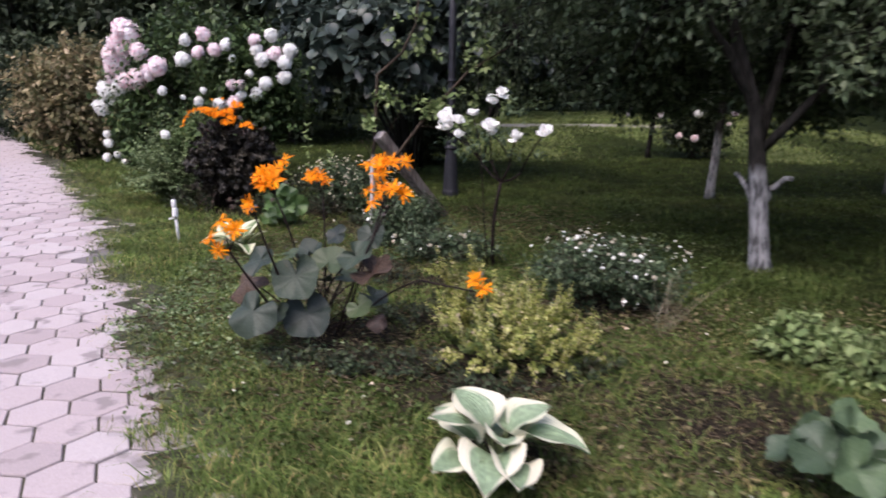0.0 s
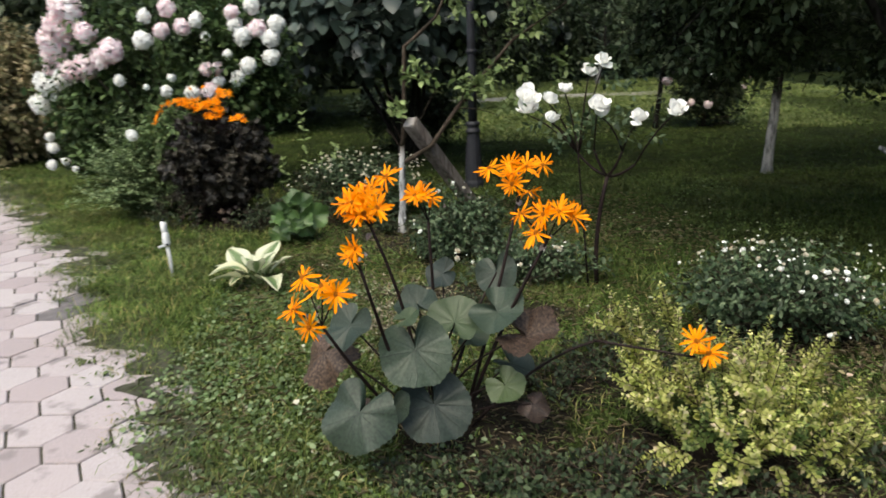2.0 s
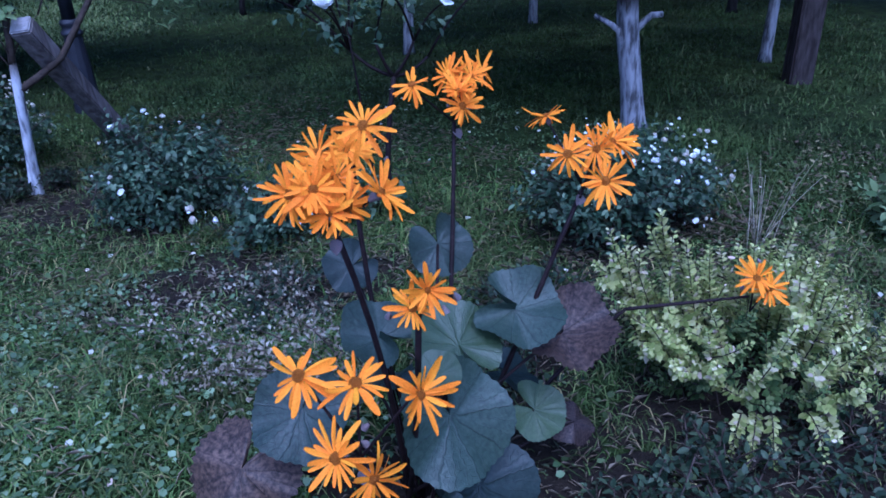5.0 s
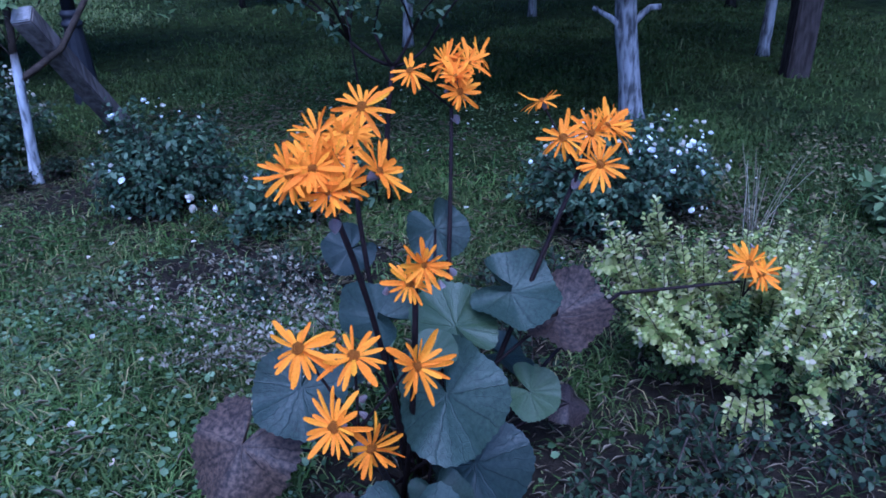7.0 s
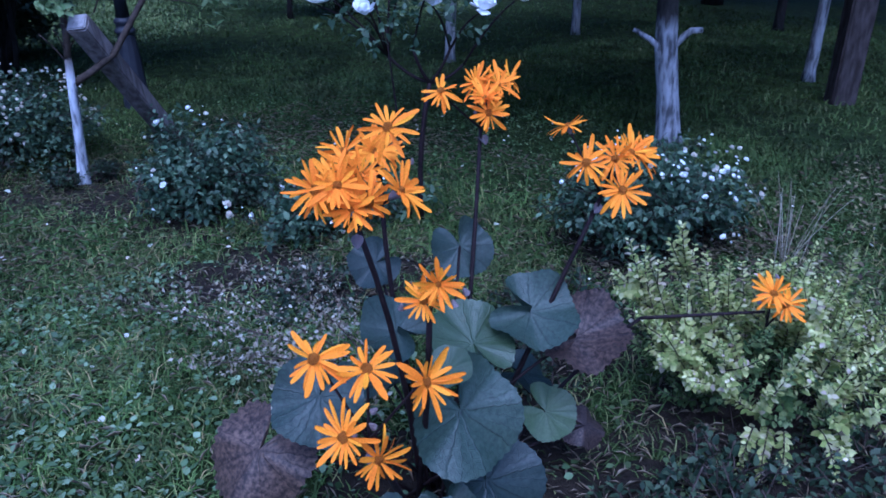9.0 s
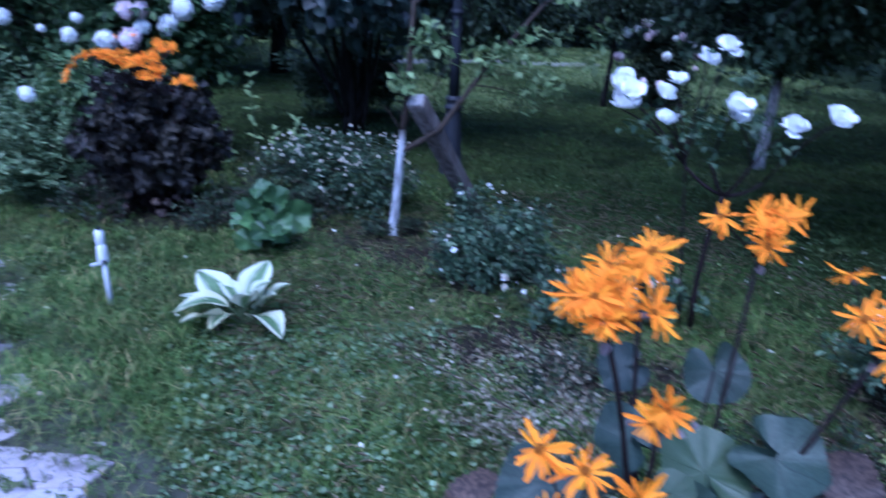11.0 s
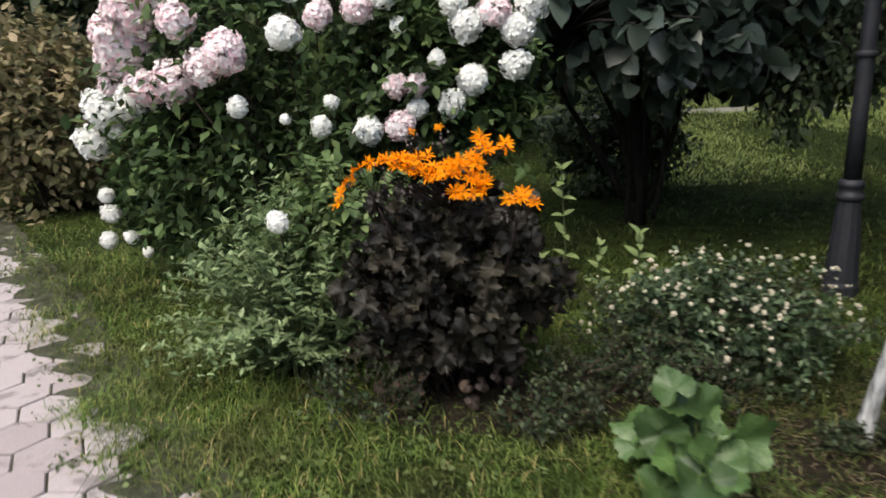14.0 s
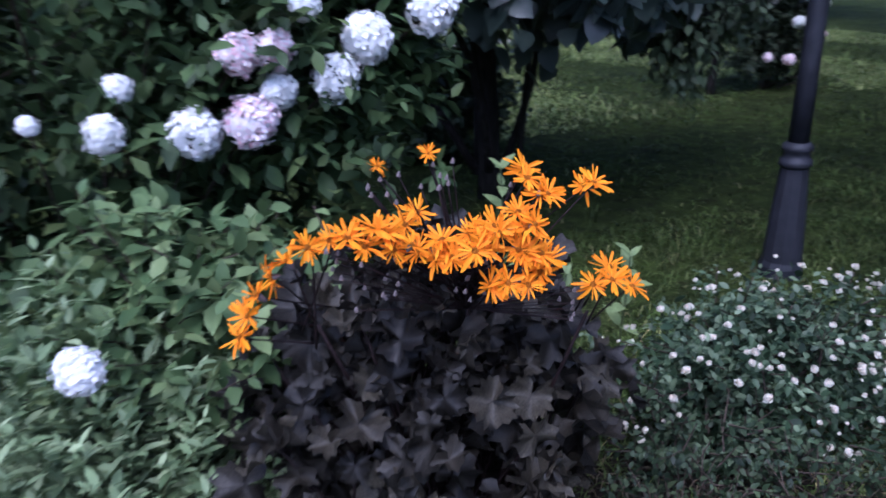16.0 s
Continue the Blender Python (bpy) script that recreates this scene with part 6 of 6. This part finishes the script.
def make_rose_standard():
    root = (0.4, 5.6, 0.0)
    e = thing("white_rose", root, "tall rose with thin dark stems and large white blooms", "rose")
    w = Build()
    fork = (0.44, 5.58, 0.70)
    w.tube(bend(root, fork, 0, (-.03, 0, 0)), np.linspace(.016, .012, 6), 7)
    blooms = [(.01, 5.85, 1.15, .075), (.0, 5.82, 1.08, .06), (.22, 5.75, 1.2, .05), (.33, 5.45, 1.13, .06), (.36, 5.45, 1.08, .045), (.52, 5.3, 1.06, .06), (.72, 5.3, 1.1, .06), (.10, 5.65, 1.15, .055), (.11, 5.6, 1.04, .045), (.44, 5.72, 1.36, .05), (.36, 5.75, 1.30, .045)]
    hubs = [(.30, 5.72, .82), (.36, 5.6, .86), (.50, 5.5, .86), (.58, 5.5, .78)]
    for h in hubs:
        w.tube(bend(fork, h, -.02, n=5), np.linspace(.009, .007, 5), 6)
    for x, y, z, rad in blooms:
        h = min(hubs, key=lambda q: (q[0] - x) ** 2 + (q[1] - y) ** 2)
        w.tube(bend(h, (x, y, z - .02), .03, n=6), np.linspace(.006, .004, 6), 5)
    w.tube(bend((.35, 5.62, 0), (.28, 5.7, .95), 0, n=6), np.linspace(.007, .004, 6), 5)
    part("stem_tangle", w.mesh("stem_tangle", M_STEM), e, kind="stuff")
    for k, (x, y, z, rad) in enumerate(blooms):
        rose(e, (x, y, z), (-.3 + .2 * (k % 4), -.6 + .15 * (k % 3), .7), 60 * k, rad * 1.2)
    lv = Build()
    for k, (c, rad, cnt) in enumerate((((.2, 5.7, 1.02), (.28, .18, .16), 26), ((.5, 5.55, 1.0), (.3, .18, .16), 22), ((.5, 5.75, 1.3), (.25, .15, .15), 16), ((.35, 5.6, .15), (.2, .15, .15), 16))):
        v, t, a, b = twigs(600 + k, c, rad, cnt, 5, 0.05, T_OVAL, twig=.12)
        lv.add(v, t)
    part("foliage", lv.mesh("foliage", M_ROSEL), e, kind="stuff")


make_rose_standard()

for k, (wx, wy, rx, h) in enumerate(((1.98, 3.78, .26, .14), (2.3, 3.55, .3, .14))):
    shrub("weed_clump", (wx, wy, 0), "low clump of pale green leafy weeds in the lawn", (wx, wy, h * .6), (rx, rx * .8, h * 1.3), 80, 8, 0.075, T_OVAL, M_YLEAF, 640 + k, stems=8, stem_r=.003, twig=.14, low=-.3, category="weeds", group="weed clumps")

rosette("variegated_hosta", (0.24, 2.62, 0), "hosta with broad sage leaves edged in cream", HOSTA_LEAF2, 13, 0.25, 91, M_GSTEM, "hosta", 0.10, (0.25, 1.1))
rosette("variegated_hosta", (-1.76, 6.02, 0), "hosta with pointed green leaves edged in cream", HOSTA_LEAF, 13, 0.215, 92, M_GSTEM, "hosta", 0.07, (0.2, 1.5))
rosette("round_leaved_plant", (-1.62, 7.12, 0), "plant with bright green rounded glossy leaves", BERG_LEAF, 17, 0.105, 93, M_GSTEM, "plant", 0.17, (0.0, 0.6), True)
rosette("round_leaved_plant", (1.5, 2.45, 0), "sage-green plant with broad rounded leaves", BERG_DARK, 12, 0.11, 94, M_GSTEM, "plant", 0.14, (0.0, 0.6), True)


for k, (wx, wy, rx, h) in enumerate(((-.45, 3.6, .22, .07), (-.12, 3.55, .25, .08), (.3, 3.36, .3, .06), (-.8, 3.66, .2, .05), (-.2, 4.3, .3, .09), (.75, 3.55, .25, .08), (-.45, 5.2, .3, .10), (.2, 4.5, .35, .10), (-.66, 7.40, .10, .05), (-.90, 7.36, .12, .05), (-.15, 7.75, .16, .09), (-1.78, 7.75, .3, .2), (-1.55, 7.95, .32, .28), (-1.35, 7.7, .28, .16), (-2.0, 7.6, .25, .14), (-2.75, 7.75, .3, .2))):
    shrub("weed_clump", (wx, wy, 0), "low leafy weeds between the flowers, coloured dark for deep shade", (wx, wy, h * .6), (rx, rx * .8, h), 80, 7, 0.032, T_OVAL, M_WEED_SHADED, 660 + k, stems=6, stem_r=.003, twig=.1, low=-.3, category="weeds", group="weed clumps")


def leafy_shoot(at, top, pairs, size, seed):
    """An upright shoot with pairs of pointed leaves."""
    e = thing("leafy_shoot", at, "upright green shoot with paired pointed leaves", "plant", "leafy shoots")
    r = np.random.default_rng(seed)
    pts = bend(at, top, 0.0, (*(r.normal(0, .015, 2)), 0), n=12)
    part("stem", Build().tube(pts, np.linspace(.006, .003, 12), 5).mesh("stem", M_GSTEM), e)
    tpl = leaf_tpl(.46, 6, .16, .28)
    me = fast_mesh("leaf", tpl[0], tpl[1], M_YLEAF)
    for k in range(pairs):
        f = 1 - (k / pairs) ** 1.25 * 0.72
        for q in range(3 if k == 0 else 2):
            a = k * 1.2 + q * (2.094 if k == 0 else math.pi) + r.normal(0, .25)
            up = 0.95 if k == 0 else 0.5
            d = Vector((math.cos(a), math.sin(a), up))
            at_stem = pts[0] + (pts[-1] - pts[0]) * f
            part("leaf", me, e, leaf_pose(at_stem, (-math.cos(a) * up, -math.sin(a) * up - .45, .8), d, size * (0.75 + .5 * r.random()) * (0.8 if k == 0 else 1.0)))


leafy_shoot((-1.66, 8.85, 0), (-1.70, 8.88, .84), 6, 0.085, 1)
leafy_shoot((-1.36, 8.6, 0), (-1.36, 8.53, .55), 5, 0.09, 2)
leafy_shoot((-1.85, 8.6, 0), (-1.88, 8.5, .45), 4, 0.075, 3)
leafy_shoot((-1.5, 8.75, 0), (-1.52, 8.7, .45), 4, 0.075, 4)


def make_dry_sprays():
    """Withered lacy flower sprays behind the ligularia."""
    e = thing("withered_sprays", (-0.75, 4.7, 0), "withered pale flower sprays bending over the grass", "dry plant")
    r = np.random.default_rng(44)
    w, f = Build(), Build()
    for a, b in (((-.55, 4.6, .02), (-1.0, 5.1, .28)), ((-.6, 4.5, .02), (-.95, 4.85, .22)), ((-.62, 4.45, .02), (-1.0, 4.6, .26)), ((-.7, 4.35, .02), (-1.02, 4.4, .2)), ((-.5, 4.65, .02), (-.75, 5.15, .25)), ((-.6, 4.4, 0), (-.72, 4.62, .3)), ((-.6, 4.5, .02), (-1.12, 4.75, .2)), ((-.55, 4.55, .02), (-1.2, 5.25, .22)), ((-.5, 4.6, .02), (-.62, 4.95, .32)), ((-.6, 4.4, .02), (-.9, 4.3, .25))):
        pts = bend(a, b, .05, n=24)
        w.tube(pts[::4], .0025, 4)
        pos = np.repeat(pts[6:], 11, 0) + r.normal(0, .026, (198, 3))
        v, t = scatter(leaf_tpl(.6, 1), pos, r.normal(size=(198, 3)), r.normal(size=(198, 3)) + np.array([0, 0, 1]), 0.015 * r.uniform(.6, 1.5, 198))
        f.add(v, t)
    part("stem_tangle", w.mesh("stem_tangle", M_TWIG), e, kind="stuff")
    part("floret_mass", f.mesh("floret_mass", M_DRY), e, kind="stuff")


make_dry_sprays()

# tall grass tuft beside the white bush
tuft = thing("grass_tuft", (1.35, 4.2, 0), "tuft of tall thin grass stalks", "grass")
tw = Build()
for k in range(14):
    rr = np.random.default_rng(700 + k)
    tw.tube(bend((1.35 + rr.normal(0, .03), 4.2 + rr.normal(0, .03), -.01), (1.40 + rr.normal(0, .14), 4.25 + rr.normal(0, .1), .22 + .16 * rr.random()), 0, (0, 0, .03)), np.linspace(.0022, .001, 6), 3)
part("stalk_tuft", tw.mesh("stalks", M_DRY), tuft, kind="stuff")

make_path()


def make_joint_weeds():
    """Small tufts that grow from the joints near the edge of the path."""
    r = np.random.default_rng(19)
    w = Build()
    for cx, cy in ((-3.08, 6.08), (-3.02, 6.2), (-2.98, 5.92), (-3.25, 6.62), (-2.45, 4.9), (-2.3, 4.75), (-3.6, 7.2), (-2.05, 4.05), (-3.9, 7.5), (-2.62, 5.35)):
        n = 34
        th = r.random(n) * 6.283
        pos = np.stack([cx + r.normal(0, .035, n), cy + r.normal(0, .03, n), np.full(n, .001)], -1)
        along = np.stack([np.cos(th), np.sin(th), r.uniform(.3, 1.4, n)], -1)
        v, t = scatter(T_LANCE, pos, along, np.stack([-np.cos(th), -np.sin(th), np.ones(n)], -1), .04 * r.uniform(.4, 1.2, n))
        w.add(v, t)
    single("joint_weeds", w.mesh("joint_weeds", M_CLOVER), "small green weeds in the joints of the paving", "weeds", kind="stuff")


make_joint_weeds()
